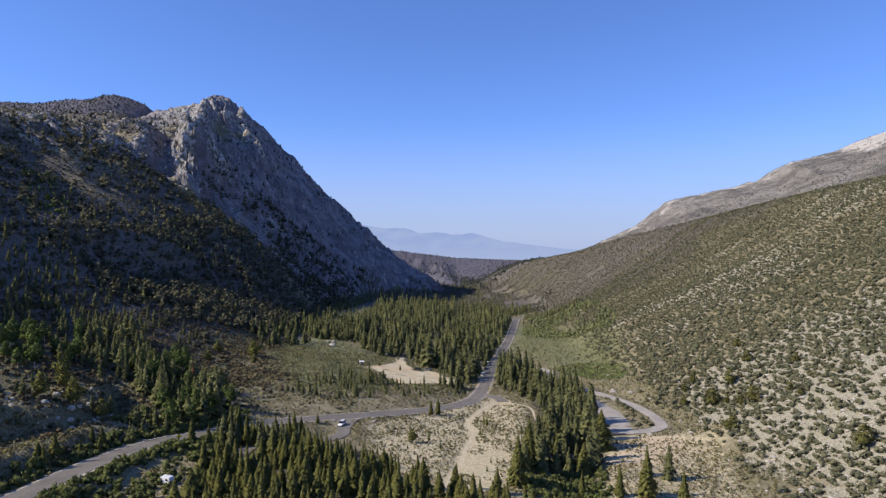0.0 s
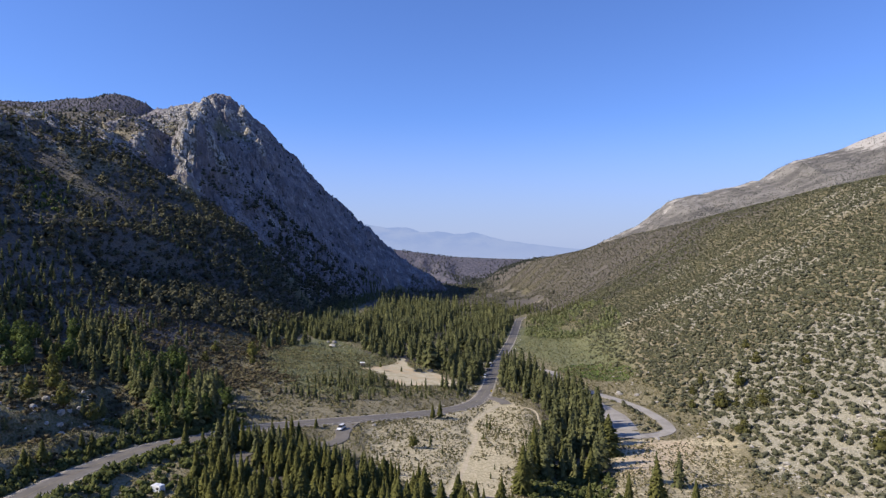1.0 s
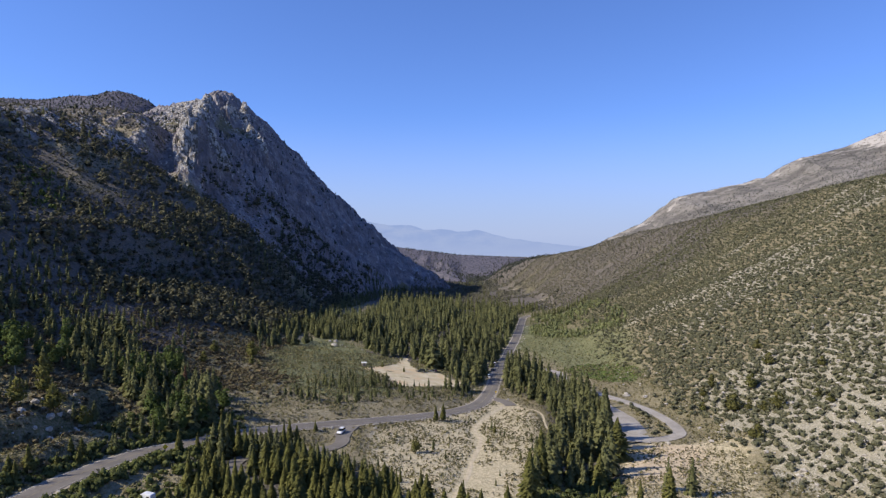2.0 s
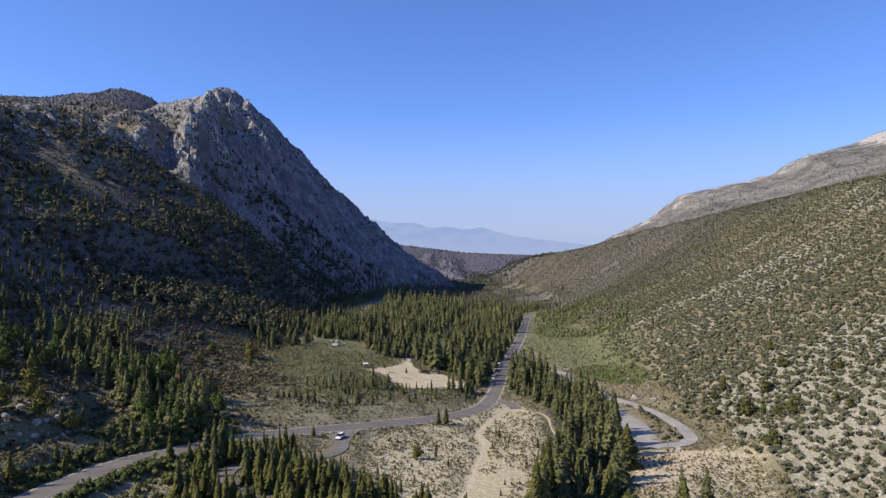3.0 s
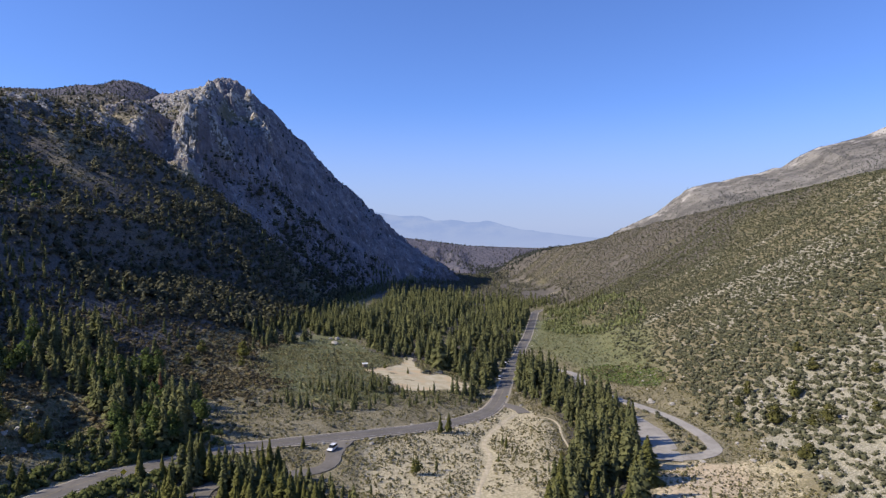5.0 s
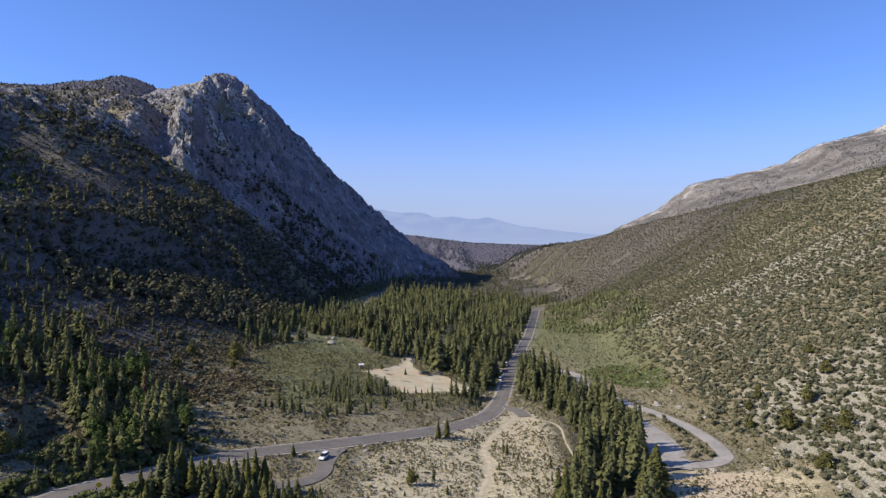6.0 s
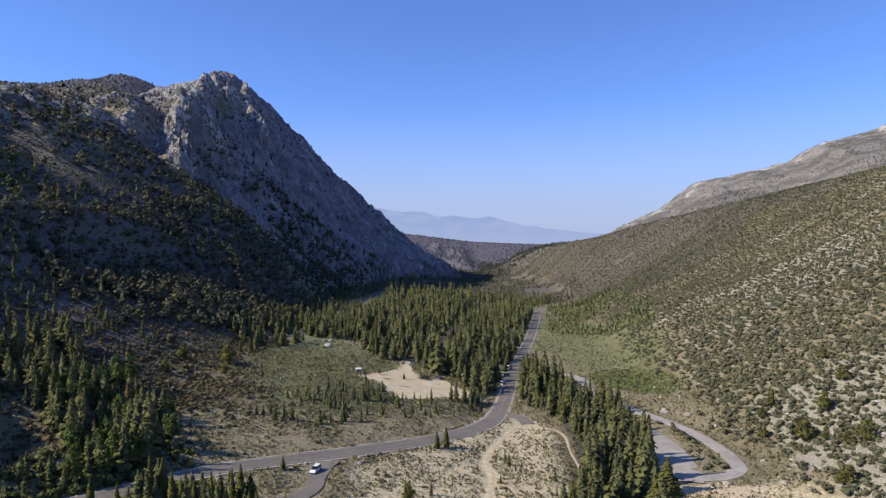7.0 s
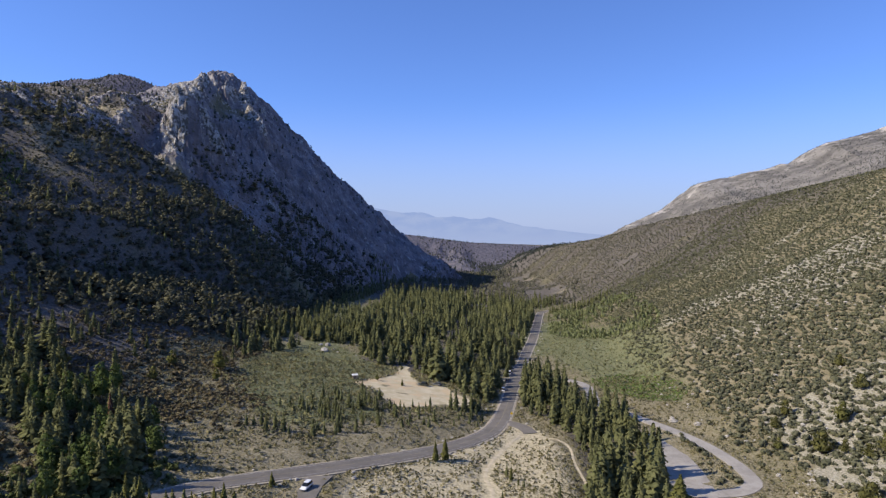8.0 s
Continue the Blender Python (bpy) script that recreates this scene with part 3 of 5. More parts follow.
cov2[:, 0] = np.maximum(inside(LOT, XX + 3 * vnoise(XX, YY, 11, 1), YY + 4 * vnoise(XX, YY, 11, 2), 2.2) - 0.8 * np.exp(-((XX + 31) / 4) ** 2 - ((YY - 353) / 3) ** 2) - 0.7 * np.exp(-((XX + 22) / 5) ** 2 - ((YY - 344) / 2) ** 2) - 0.6 * np.exp(-((XX + 10) / 3) ** 2 - ((YY - 350) / 2.2) ** 2), 0).ravel()
cov2[:, 1] = talus.ravel()
# canyon, mesa and back hill take the haze-tinted colour
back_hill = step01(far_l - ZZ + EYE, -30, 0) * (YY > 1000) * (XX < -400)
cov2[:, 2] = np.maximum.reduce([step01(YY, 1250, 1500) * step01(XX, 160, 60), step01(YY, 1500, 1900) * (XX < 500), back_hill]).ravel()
duff = 0.85 * step01(-XX, 112, 135) * step01(YY, 1200, 900) * step01(YY, 205, 245)
duff = np.maximum.reduce([duff, 0.95 * hummock, 0.8 * step01(YY, 470, 700) * step01(XX - line_at(FOOT_R, YY)[0], -6, 10) * (YY < 2400) * (XX < 480), far_amt * (XX > 350) * (0.9 + 0.5 * fbm(XX, YY, 190, 5, 2)), 0.9 * inside(DUFF_CREEK, XX, YY, 8), 0.9 * inside(DUFF_NEAR, XX, YY, 8), 0.8 * inside(DUFF_FOREST, XX, YY, 12), 0.85 * step01(YY, 690, 780) * step01(YY, 1700, 1300) * step01(XX, -160, -120)])
cov2[:, 3] = (duff * (0.85 + 0.3 * vnoise(XX, YY, 35, 3)) * (1 - rockmask * (1 - far_amt))).ravel()

cov3 = np.zeros((XX.size, 4), np.float32)
cov3[:, 0] = (far_amt * step01(XX, 380, 520) * step01(far_r - ZZ + EYE, -60, -20)).ravel()
# mask of the painted sunlight: spur, ribs, rim and summit shoulder
painted_sun = np.clip(SPUR * step01(spur_x + 8 - XX, -4, 4) + OUTCROP + 0.6 * rim_rock * step01(crags, -0.1, 0.4) * step01(spur_x - XX, 20, 50) + 0.75 * SUMMIT * SHOULDER * step01(spur_x - XX, 110, 50), 0, 1) * (YY < 1300)
cov3[:, 1] = np.maximum.reduce([step01(far_r, 300, 470) * step01(YY, 2300, 2750), 0.45 * step01(YY, 2620, 2790) * (XX > 700), painted_sun]).ravel()
cov3[:, 2] = slope_right.ravel()
cov3[:, 3] = inside(PEACH, XX, YY, 6).ravel()

nx, ny = len(GX), len(GY)
jj, ii = np.meshgrid(np.arange(ny - 1), np.arange(nx - 1), indexing="ij")
corner = (jj * nx + ii).ravel()
ground_mesh = quick_mesh("ground", np.stack([XX, YY, ZZ], -1).reshape(-1, 3),
                         np.concatenate([np.stack([corner, corner + 1, corner + nx], 1), np.stack([corner + 1, corner + nx + 1, corner + nx], 1)]), M_GROUND, True)
stony = (cov[:, 2] > 0.35).reshape(XX.shape)
stony = (stony[:-1, :-1] & stony[1:, 1:]).ravel()
ground_mesh.polygons.foreach_set("use_smooth", ~np.concatenate([stony, stony]))
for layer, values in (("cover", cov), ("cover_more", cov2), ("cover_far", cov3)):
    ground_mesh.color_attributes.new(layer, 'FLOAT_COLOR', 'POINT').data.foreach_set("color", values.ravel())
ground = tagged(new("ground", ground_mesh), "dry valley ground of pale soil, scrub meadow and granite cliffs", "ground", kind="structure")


# ---- roads ----
def strip(name, line, prof, widths, lift, mat, label, parent=None, drop=0.5, off=0.0, drape=False):
    """A slab laid along a line: crowned top and skirts that run into the ground."""
    n = len(line)
    tan = np.gradient(line, axis=0)
    tan /= np.linalg.norm(tan, axis=1)[:, None]
    side = np.stack([tan[:, 1], -tan[:, 0]], 1)
    half = np.broadcast_to(np.asarray(widths, float) / 2, (n,))
    across = np.array([-1, -1, -0.5, 0, 0.5, 1, 1])
    lifts = np.array([lift - drop, lift, lift + 0.03, lift + 0.05, lift + 0.03, lift, lift - drop]) if drop else np.full(7, lift)
    if not drop:
        across = np.linspace(-1, 1, 7)
    pts = line[:, None] + side[:, None] * (across[None, :, None] * half[:, None, None] + off)
    z = np.broadcast_to(prof[:, None], (n, 7)) + lifts
    if drape:
        z = height(pts[..., 0], pts[..., 1]) + np.array([-0.05, 0.03, 0.05, 0.055, 0.05, 0.03, -0.05])
    v = np.dstack([pts, z]).reshape(-1, 3)
    a = (np.arange(n - 1)[:, None] * 7 + np.arange(6)).ravel()
    ob = new(name, quick_mesh(name, v, np.stack([a, a + 1, a + 8, a + 7], 1), mat, False))
    if parent:
        ob.parent = parent
    return tagged(ob, label, kind="structure") if not parent else ob


ROAD_WIDE = np.interp(MAIN_ROAD[:, 1], [225, 245, 300, 345], [7.2, 8.4, 8.0, 6.4])
road = strip("road", MAIN_ROAD, PROFILES[0], ROAD_WIDE, 0.16, M_ASPHALT, "two-lane grey asphalt mountain road along the valley")
tagged(road, category="road")
shoulder = strip("road_shoulder", MAIN_ROAD, PROFILES[0], ROAD_WIDE + 1.5 + 0.6 * vnoise(MAIN_ROAD[:, 0], MAIN_ROAD[:, 1], 6, 2), 0.08, M_SHOULDER, "pale gravel shoulder beside the asphalt road")
tagged(shoulder, category="road")
for o in (-3.1, 3.1):
    strip("edge_line", MAIN_ROAD, PROFILES[0], 0.1, 0.206, M_WHITE_LINE, "", road, 0, o)
for o in (-0.14, 0.14):
    strip("centre_line", MAIN_ROAD, PROFILES[0], 0.09, 0.222, M_YELLOW_LINE, "", road, 0, o)
side_road = tagged(strip("side_road", SIDE_ROAD[2:], PROFILES[1][2:], np.interp(np.arange(len(SIDE_ROAD) - 2), [0, 3, 6], [12, 7.0, 4.7]), 0.13, M_ASPHALT,
                         "narrow grey asphalt side road leaving the junction"), category="road")
loop_road = tagged(strip("loop_road", LOOP_ROAD, PROFILES[2], 4.9, 0.15, M_PALE_ASPHALT, "sun-bleached asphalt loop road round a scrub island"), category="road")
parking = tagged(strip("parking_area", PARKING, PROFILES[3], np.interp(np.arange(len(PARKING)), [0, 6, 14, 20, len(PARKING)], [11, 12, 12.5, 11, 8]), 0.12, M_PALE_ASPHALT,
                       "bleached asphalt parking area beside the creek pines"), category="parking area")
turnoff = tagged(strip("turnout", TURNOFF, PROFILES[4], 5.6, 0.14, M_ASPHALT, "short paved turnout beside the road bend"), category="road")
wig = vnoise(TRACK[:, 0], TRACK[:, 1], 7, 3)
track = tagged(strip("dirt_track", TRACK, PROFILES[5], 1.55 + 0.5 * wig, 0.035, M_DIRT, "pale winding dirt track over sandy scrub", drop=0, drape=True), category="track")
footpath = tagged(strip("footpath", FOOTPATH, PROFILES[6], 1.1, 0.05, M_DIRT, "narrow pale sandy footpath beside the pines", drop=0, drape=True), category="path")

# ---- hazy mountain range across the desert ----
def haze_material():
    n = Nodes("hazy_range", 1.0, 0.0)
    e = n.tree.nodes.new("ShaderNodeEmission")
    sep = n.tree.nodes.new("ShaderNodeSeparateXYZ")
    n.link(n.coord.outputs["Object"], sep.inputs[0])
    # haze painted into the glowing colours: paler at the foot, bluer above
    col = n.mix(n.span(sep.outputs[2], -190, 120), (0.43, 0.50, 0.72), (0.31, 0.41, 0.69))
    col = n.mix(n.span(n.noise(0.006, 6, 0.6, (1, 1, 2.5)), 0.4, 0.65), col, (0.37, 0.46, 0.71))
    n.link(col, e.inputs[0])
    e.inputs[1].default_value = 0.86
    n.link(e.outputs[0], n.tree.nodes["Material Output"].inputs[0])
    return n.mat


RANGE = [(-2600, 60), (-1500, 120), (-900, 110), (-640, 104), (-543, 88), (-419, 66), (-330, 70), (-261, 68), (-170, 33), (-100, 34), (-46, 42), (79, 20), (150, 24), (216, 34), (328, 4), (452, -29), (701, -58), (909, -83), (1100, -95), (2600, -120)]
rx = np.arange(-1900, 1901, 12.0)
rz = np.interp(rx, *np.array(RANGE, float).T) + 5 * fbm(rx, 0 * rx, 120, 4, 1) + 3 * fbm(rx, 0 * rx + 50, 40, 3, 2)
depth = np.linspace(0, 1, 14)
rv = np.stack([np.broadcast_to(rx, (14, len(rx))), 4300 + 260 * depth[:, None] + 20 * vnoise(rx[None], 300 * depth[:, None], 60, 4),
               EYE - 330 + (rz[None] + 330) * depth[:, None] ** 1.2], -1)
a = (np.arange(13)[:, None] * len(rx) + np.arange(len(rx) - 1)).ravel()
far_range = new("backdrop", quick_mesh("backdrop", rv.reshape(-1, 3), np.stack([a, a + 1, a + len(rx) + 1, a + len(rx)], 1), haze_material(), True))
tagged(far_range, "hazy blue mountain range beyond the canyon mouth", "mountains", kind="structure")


# ---- plant shapes, as arrays of unit size ----
def conifer(rs, count, radius=0.16, low=0.04, fine=1.0, taper=0.88, ragged=0.2):
    """Crown of a conifer of height 1: short ragged sprays on a rounded column, over a dark inner core."""
    v, f = [], []
    lop = rs.uniform(1 - 0.7 * ragged, 1 + 0.7 * ragged, (7, 5))

    def girth(s):
        return radius * ((1 - s) ** taper * (0.68 + 0.32 * min(1, s / 0.12)) * 1.12 + 0.01)

    rings = (0.0, 0.3, 0.62, 1.0)
    for s in rings[:-1]:
        v += [(0.52 * girth(s) * math.cos(1.2566 * k + 3 * s), 0.52 * girth(s) * math.sin(1.2566 * k + 3 * s), low + s * (0.93 - low)) for k in range(5)]
    v.append((0, 0, 0.93))
    for k in range(5):
        m = (k + 1) % 5
        f += [(k, m, 5 + k), (m, 5 + m, 5 + k), (5 + k, 5 + m, 10 + k), (5 + m, 10 + m, 10 + k), (10 + k, 10 + m, 15)]
    for k in range(count):
        s = ((k + rs.rand()) / count) ** 1.12
        z = low + (0.97 - low) * s
        ang = 2.399 * k + rs.uniform(-0.6, 0.6)
        r = girth(s) * rs.uniform(0.92 - 1.2 * ragged, 0.95 + ragged) * lop[min(6, int(7 * s)), int(ang / 6.2832 * 5) % 5]
        c, q = math.cos(ang), math.sin(ang)
        w = (0.007 + 0.17 * radius * (1 - 0.6 * s)) * rs.uniform(0.6, 1.3) * fine
        up = 0.03 * rs.uniform(0.3, 1.5) * fine
        droop = r * rs.uniform(0.05, 0.4) * (1 - 1.5 * s)
        inner = 0.38 * r
        tw = rs.uniform(-0.025, 0.025) * fine
        i = len(v)
        v += [(inner * c, inner * q, z + up), (0.72 * r * c - w * q, 0.72 * r * q + w * c, z + tw - 0.5 * droop), (r * c, r * q, z - droop), (0.72 * r * c + w * q, 0.72 * r * q - w * c, z - tw - 0.5 * droop)]
        f += [(i, i + 1, i + 2), (i, i + 2, i + 3)]
    v = np.array(v)
    nrm = np.stack([v[:, 0], v[:, 1], np.full(len(v), 0.3 * radius)], 1)
    nrm = nrm + 0.4 * rs.normal(size=nrm.shape) * np.linalg.norm(nrm, axis=1)[:, None]
    v = [tuple(q) for q in v]
    i = len(v)
    t = 0.1 * radius
    v += [(t, 0, 0.9), (-0.5 * t, t, 0.9), (-0.5 * t, -t, 0.9), (0, 0, 1.0)]
    f += [(i, i + 1, i + 3), (i + 1, i + 2, i + 3), (i + 2, i, i + 3)]
    nrm = np.vstack([nrm, [(1, 0, 0.5), (-0.5, 0.8, 0.5), (-0.5, -0.8, 0.5), (0, 0, 1)]])
    return shaded(np.array(v), np.array(f), nrm)


def shaded(v, f, nrm):
    """Faces wound to look outward, with soft outward normals for a leafy volume."""
    nrm = nrm / np.maximum(np.linalg.norm(nrm, axis=1), 1e-6)[:, None]
    geo = np.cross(v[f[:, 1]] - v[f[:, 0]], v[f[:, 2]] - v[f[:, 0]])
    flip = (geo * nrm[f].mean(1)).sum(1) < 0
    f = f.copy()
    f[flip] = f[flip][:, [0, 2, 1]]
    return v, f, nrm


def leafy(rs, count, size, lobes, core=True):
    """A leafy clump: leaf sprays over several lobes (x, y, z, radius), with dark cores inside."""
    v, f, mid = [], [], []
    for lx, ly, lz, lr in lobes:
        first = len(v)
        for k in range(max(3, int(count * lr * lr / sum(q[3] ** 2 for q in lobes)))):
            d = rs.normal(size=3)
            d[2] = abs(d[2]) * 0.9 - 0.25
            d /= np.linalg.norm(d)
            at = np.array([lx, ly, lz]) + d * lr * rs.uniform(0.75, 1.12)
            nrm = d + 0.7 * rs.normal(size=3)
            nrm /= np.linalg.norm(nrm)
            a = np.cross(nrm, rs.normal(size=3))
            a /= np.linalg.norm(a)
            b = np.cross(nrm, a)
            s = size * rs.uniform(0.7, 1.4)
            i = len(v)
            v += [tuple(at + a * s), tuple(at - 0.5 * a * s + 0.8 * b * s), tuple(at - 0.5 * a * s - 0.8 * b * s)]
            f += [(i, i + 1, i + 2)]
        if core and (lr > 0.14 and (lx, ly, lz, lr) in (lobes[0], lobes[-1], max(lobes, key=lambda q: q[3]))[:2 if len(lobes) == 3 else 1 if len(lobes) < 3 else 3]):
            i = len(v)
            r = lr * 0.88
            v += [(lx, ly, lz + r)] + [(lx + g * r * rs.uniform(0.85, 1.12) * math.cos(1.2566 * t + h), ly + g * r * rs.uniform(0.85, 1.12) * math.sin(1.2566 * t + h), lz + h * r) for g, h in ((0.82, 0.5), (0.95, -0.35)) for t in range(5)]
            for k in range(5):
                m = (k + 1) % 5
                f += [(i, i + 1 + k, i + 1 + m), (i + 1 + k, i + 6 + k, i + 1 + m), (i + 1 + m, i + 6 + k, i + 6 + m)]
        mid += [(lx, ly, lz - 0.15 * lr)] * (len(v) - first)
    v = np.array(v)
    nrm = v - np.array(mid)
    v[:, 2] = np.maximum(v[:, 2], -0.05)
    return shaded(v, np.array(f), nrm + 0.25 * rs.normal(size=nrm.shape) * np.linalg.norm(nrm, axis=1)[:, None])


def boulder(rs, rings=5, segs=8):
    """A rough angular stone of radius about 1, flattened below."""
    v = [(0, 0, 0.75 * rs.uniform(0.8, 1.1))]
    for k in range(1, rings):
        p = math.pi * k / rings
        for s in range(segs):
            t = 6.283 * (s + 0.5 * (k % 2)) / segs
            r = rs.uniform(0.78, 1.15)
            v.append((r * math.sin(p) * math.cos(t), 0.8 * r * math.sin(p) * math.sin(t), 0.72 * r * math.cos(p)))
    v.append((0, 0, -0.6))
    f = [(0, 1 + s, 1 + (s + 1) % segs) for s in range(segs)]
    for k in range(rings - 2):
        for s in range(segs):
            a, b = 1 + k * segs + s, 1 + k * segs + (s + 1) % segs
            f += [(a, a + segs, b), (b, a + segs, b + segs)]
    last = 1 + (rings - 2) * segs
    f += [(len(v) - 1, last + (s + 1) % segs, last + s) for s in range(segs)]
    return np.array(v), np.array(f)


def scattered(shapes, rs, x, y, wide, tall, sink=0.03):
    """Many plants in one pair of arrays: each place takes one of the shapes, turned and sized."""
    pick = rs.randint(len(shapes), size=len(x))
    turn = rs.rand(len(x)) * 6.283
    z = height(x, y) - sink * tall
    vs, fs, ns, base = [], [], [], 0
    for k, (v, f, *soft) in enumerate(shapes):
        m = pick == k
        n = int(m.sum())
        if not n:
            continue
        c, s = np.cos(turn[m])[:, None], np.sin(turn[m])[:, None]
        w, h = wide[m][:, None], tall[m][:, None]
        px = (v[:, 0] * c - v[:, 1] * s) * w + x[m][:, None]
        py = (v[:, 0] * s + v[:, 1] * c) * w + y[m][:, None]
        pz = v[:, 2] * h + z[m][:, None]
        vs.append(np.stack([px, py, pz], -1).reshape(-1, 3))
        fs.append((f[None] + (np.arange(n) * len(v))[:, None, None]).reshape(-1, 3) + base)
        base += n * len(v)
        if soft:
            q = soft[0]
            ns.append(np.stack([q[:, 0] * c - q[:, 1] * s, q[:, 0] * s + q[:, 1] * c, np.broadcast_to(q[:, 2], (n, len(q)))], -1).reshape(-1, 3))
    return np.concatenate(vs), np.concatenate(fs), np.concatenate(ns) if ns else None


def stuff(name, shapes, rs, x, y, wide, tall, mat, label, category, sink=0.03):
    v, f, q = scattered(shapes, rs, x, y, wide, tall, sink)
    return tagged(new(name, quick_mesh(name, v, f, mat, normals=q)), label, category, kind="stuff")


def jittered(rs, x0, x1, y0, y1, d):
    """Places about d metres apart over a rectangle."""
    gx, gy = np.meshgrid(np.arange(x0, x1, d), np.arange(y0, y1, d))
    return gx.ravel() + rs.uniform(-0.42, 0.42, gx.size) * d, gy.ravel() + rs.uniform(-0.42, 0.42, gx.size) * d


def off_roads(x, y, gap):
    ok = np.ones(len(x), bool)
    for line, half in ROADS:
        m = ok.copy()
        dist, idx = near_line(line[::2], x[m], y[m])
        ok[m] = dist > half + gap
    return ok & (inside(LOT, x, y, 0.1) < 0.5)


def scatter_in(rs, poly, d, keep=1.0, gap=1.5, clump=0.0, size=30.0, seed=1):
    p = np.array(poly, float)
    x, y = jittered(rs, p[:, 0].min(), p[:, 0].max(), p[:, 1].min(), p[:, 1].max(), d)
    m = (inside(poly, x, y, 0.5) > 0.5) & (rs.rand(len(x)) < keep)
    if clump:
        m &= fbm(x, y, size, 3, seed) + rs.uniform(-0.15, 0.15, len(x)) > clump - 0.5
    x, y = x[m], y[m]
    m = off_roads(x, y, gap)
    return x[m], y[m]


# ---- where the conifers stand ----
rs = np.random.RandomState(11)
FOREST = [(-52, 404), (-40, 396), (-24, 405), (-14, 384), (-3, 374), (3, 364), (12, 356), (21, 352), (26, 372), (31, 405), (38, 440), (44, 480), (54, 520), (60, 580), (70, 640), (78, 690), (66, 715),
          (50, 770), (10, 800), (-40, 800), (-70, 780), (-76, 740), (-72, 660), (-86, 560), (-74, 490), (-58, 450)]
CREEK_TREES = [(34, 394), (44, 404), (56, 384), (60, 350), (66, 335), (72, 321), (69, 306), (66.5, 298), (66, 284), (64, 266), (62, 246), (58, 232), (53, 212), (50, 198), (46, 208), (36, 190), (24, 188), (25, 205),
               (36, 232), (44, 262), (47, 290), (42, 318), (33, 340), (31, 365)]
NEAR_TREES = [(-72, 196), (-66, 208), (-58, 214), (-50, 212), (-46, 214.5), (-43, 210), (-37, 202), (-30, 199), (-25.5, 196), (-20, 181), (-13, 172), (-4, 166), (8, 160), (16, 150), (30, 130), (-10, 110), (-60, 112), (-61, 150), (-66, 175)]
LEFT_TREES = [(-133, 248), (-122, 234), (-103, 221), (-90, 207), (-80, 208), (-75, 216), (-81, 234), (-88, 251), (-97, 260), (-113, 256), (-124, 264)]
SLOPE_TREES = [(-120, 220), (-160, 180), (-330, 250), (-420, 420), (-400, 600), (-300, 690), (-250, 780), (-170, 860), (-90, 1010), (-60, 1010), (-85, 900), (-100, 700), (-118, 520), (-128, 400), (-120, 330)]
MEADOW_TREES = [(-76, 276), (-62, 264), (-42, 272), (-18, 292), (6, 312), (14, 344), (-4, 334), (-22, 322), (-36, 334), (-44, 346), (-54, 316)]
FAR_VALLEY = [(-60, 1010), (-60, 860), (20, 830), (50, 790), (70, 750), (95, 730), (120, 800), (90, 950), (70, 1150), (80, 1500), (40, 1500), (10, 1150)]
sets = []


def pines(poly, d, keep, lo, hi, gap=1.5, clump=0.0, size=30.0, seed=1, slim=1.0):
    x, y = scatter_in(rs, poly, d, keep, gap, clump, size, seed)
    h = rs.uniform(0, 1, len(x)) ** 0.8 * (hi - lo) + lo
    h = h * (0.88 + 0.3 * fbm(x, y, 24, 2, 6))
    sets.append(np.stack([x, y, h, h * slim * rs.uniform(0.82, 1.18, len(x))], 1))


pines(FOREST, 6.5, 0.9, 7, 21, 0.3, 0.22, 34, 2, 1.12)
pines(CREEK_TREES, 5.2, 0.9, 7, 19, 1.2, slim=1.05)
pines(NEAR_TREES, 3.5, 0.86, 7, 15.5, 1.0, slim=1.15)
# the grove's canopy steps down towards the open ground and the junction
grove = sets[-1]
cap = EYE - height(grove[:, 0], grove[:, 1]) - grove[:, 1] * np.interp(grove[:, 0], [-67, -62, -50, -35, -20, 0], [0.265, 0.285, 0.294, 0.318, 0.335, 0.357])
cap = np.clip(cap, 2.5, 16) * np.where(rs.rand(len(grove)) < 0.6, rs.uniform(0.86, 1.04, len(grove)), rs.uniform(0.5, 0.86, len(grove)))
grove[:, 3] *= np.minimum(1, cap / grove[:, 2])
grove[:, 2] = np.minimum(grove[:, 2], cap)
pines(LEFT_TREES, 4.3, 0.8, 6, 15, 2.0, slim=1.1)
pines([(-142, 249), (-156, 268), (-144, 298), (-128, 280), (-124, 262), (-132, 248)], 6.0, 0.75, 6, 13, 2.0, slim=1.5)
pines(SLOPE_TREES, 5.2, 0.88, 3.0, 9.5, 4, 0.24, 70, 3, 1.1)
pines([(-345, 430), (-240, 430), (-230, 540), (-345, 560)], 7, 0.15, 3.5, 8, 4, slim=1.2)
pines(MEADOW_TREES, 3.8, 0.75, 3.0, 8, 2.0, 0.52, 18, 4, slim=0.95)
pines([(-128, 345), (-100, 360), (-75, 458), (-88, 640), (-125, 640), (-130, 480)], 7.5, 0.75, 6, 13, 3, 0.4, 40, 2, 1.25)
pines([(-130, 445), (-104, 445), (-88, 466), (-84, 520), (-104, 545), (-130, 510)], 5.0, 0.85, 5, 12, 3, slim=1.3)
pines([(-92, 446), (-62, 446), (-60, 480), (-84, 510), (-96, 470)], 4.6, 0.9, 5, 12, 3, slim=1.25)
pines(FAR_VALLEY, 10.0, 0.5, 4, 10, 3, 0.5, 60, 5)
pines([(70, 560), (100, 560), (160, 700), (110, 760), (90, 700)], 9.0, 0.42, 5, 12, 3)
pines([(91, 684), (97, 703), (150, 709), (160, 700), (104, 676)], 3.6, 0.85, 5, 10, 1.0)
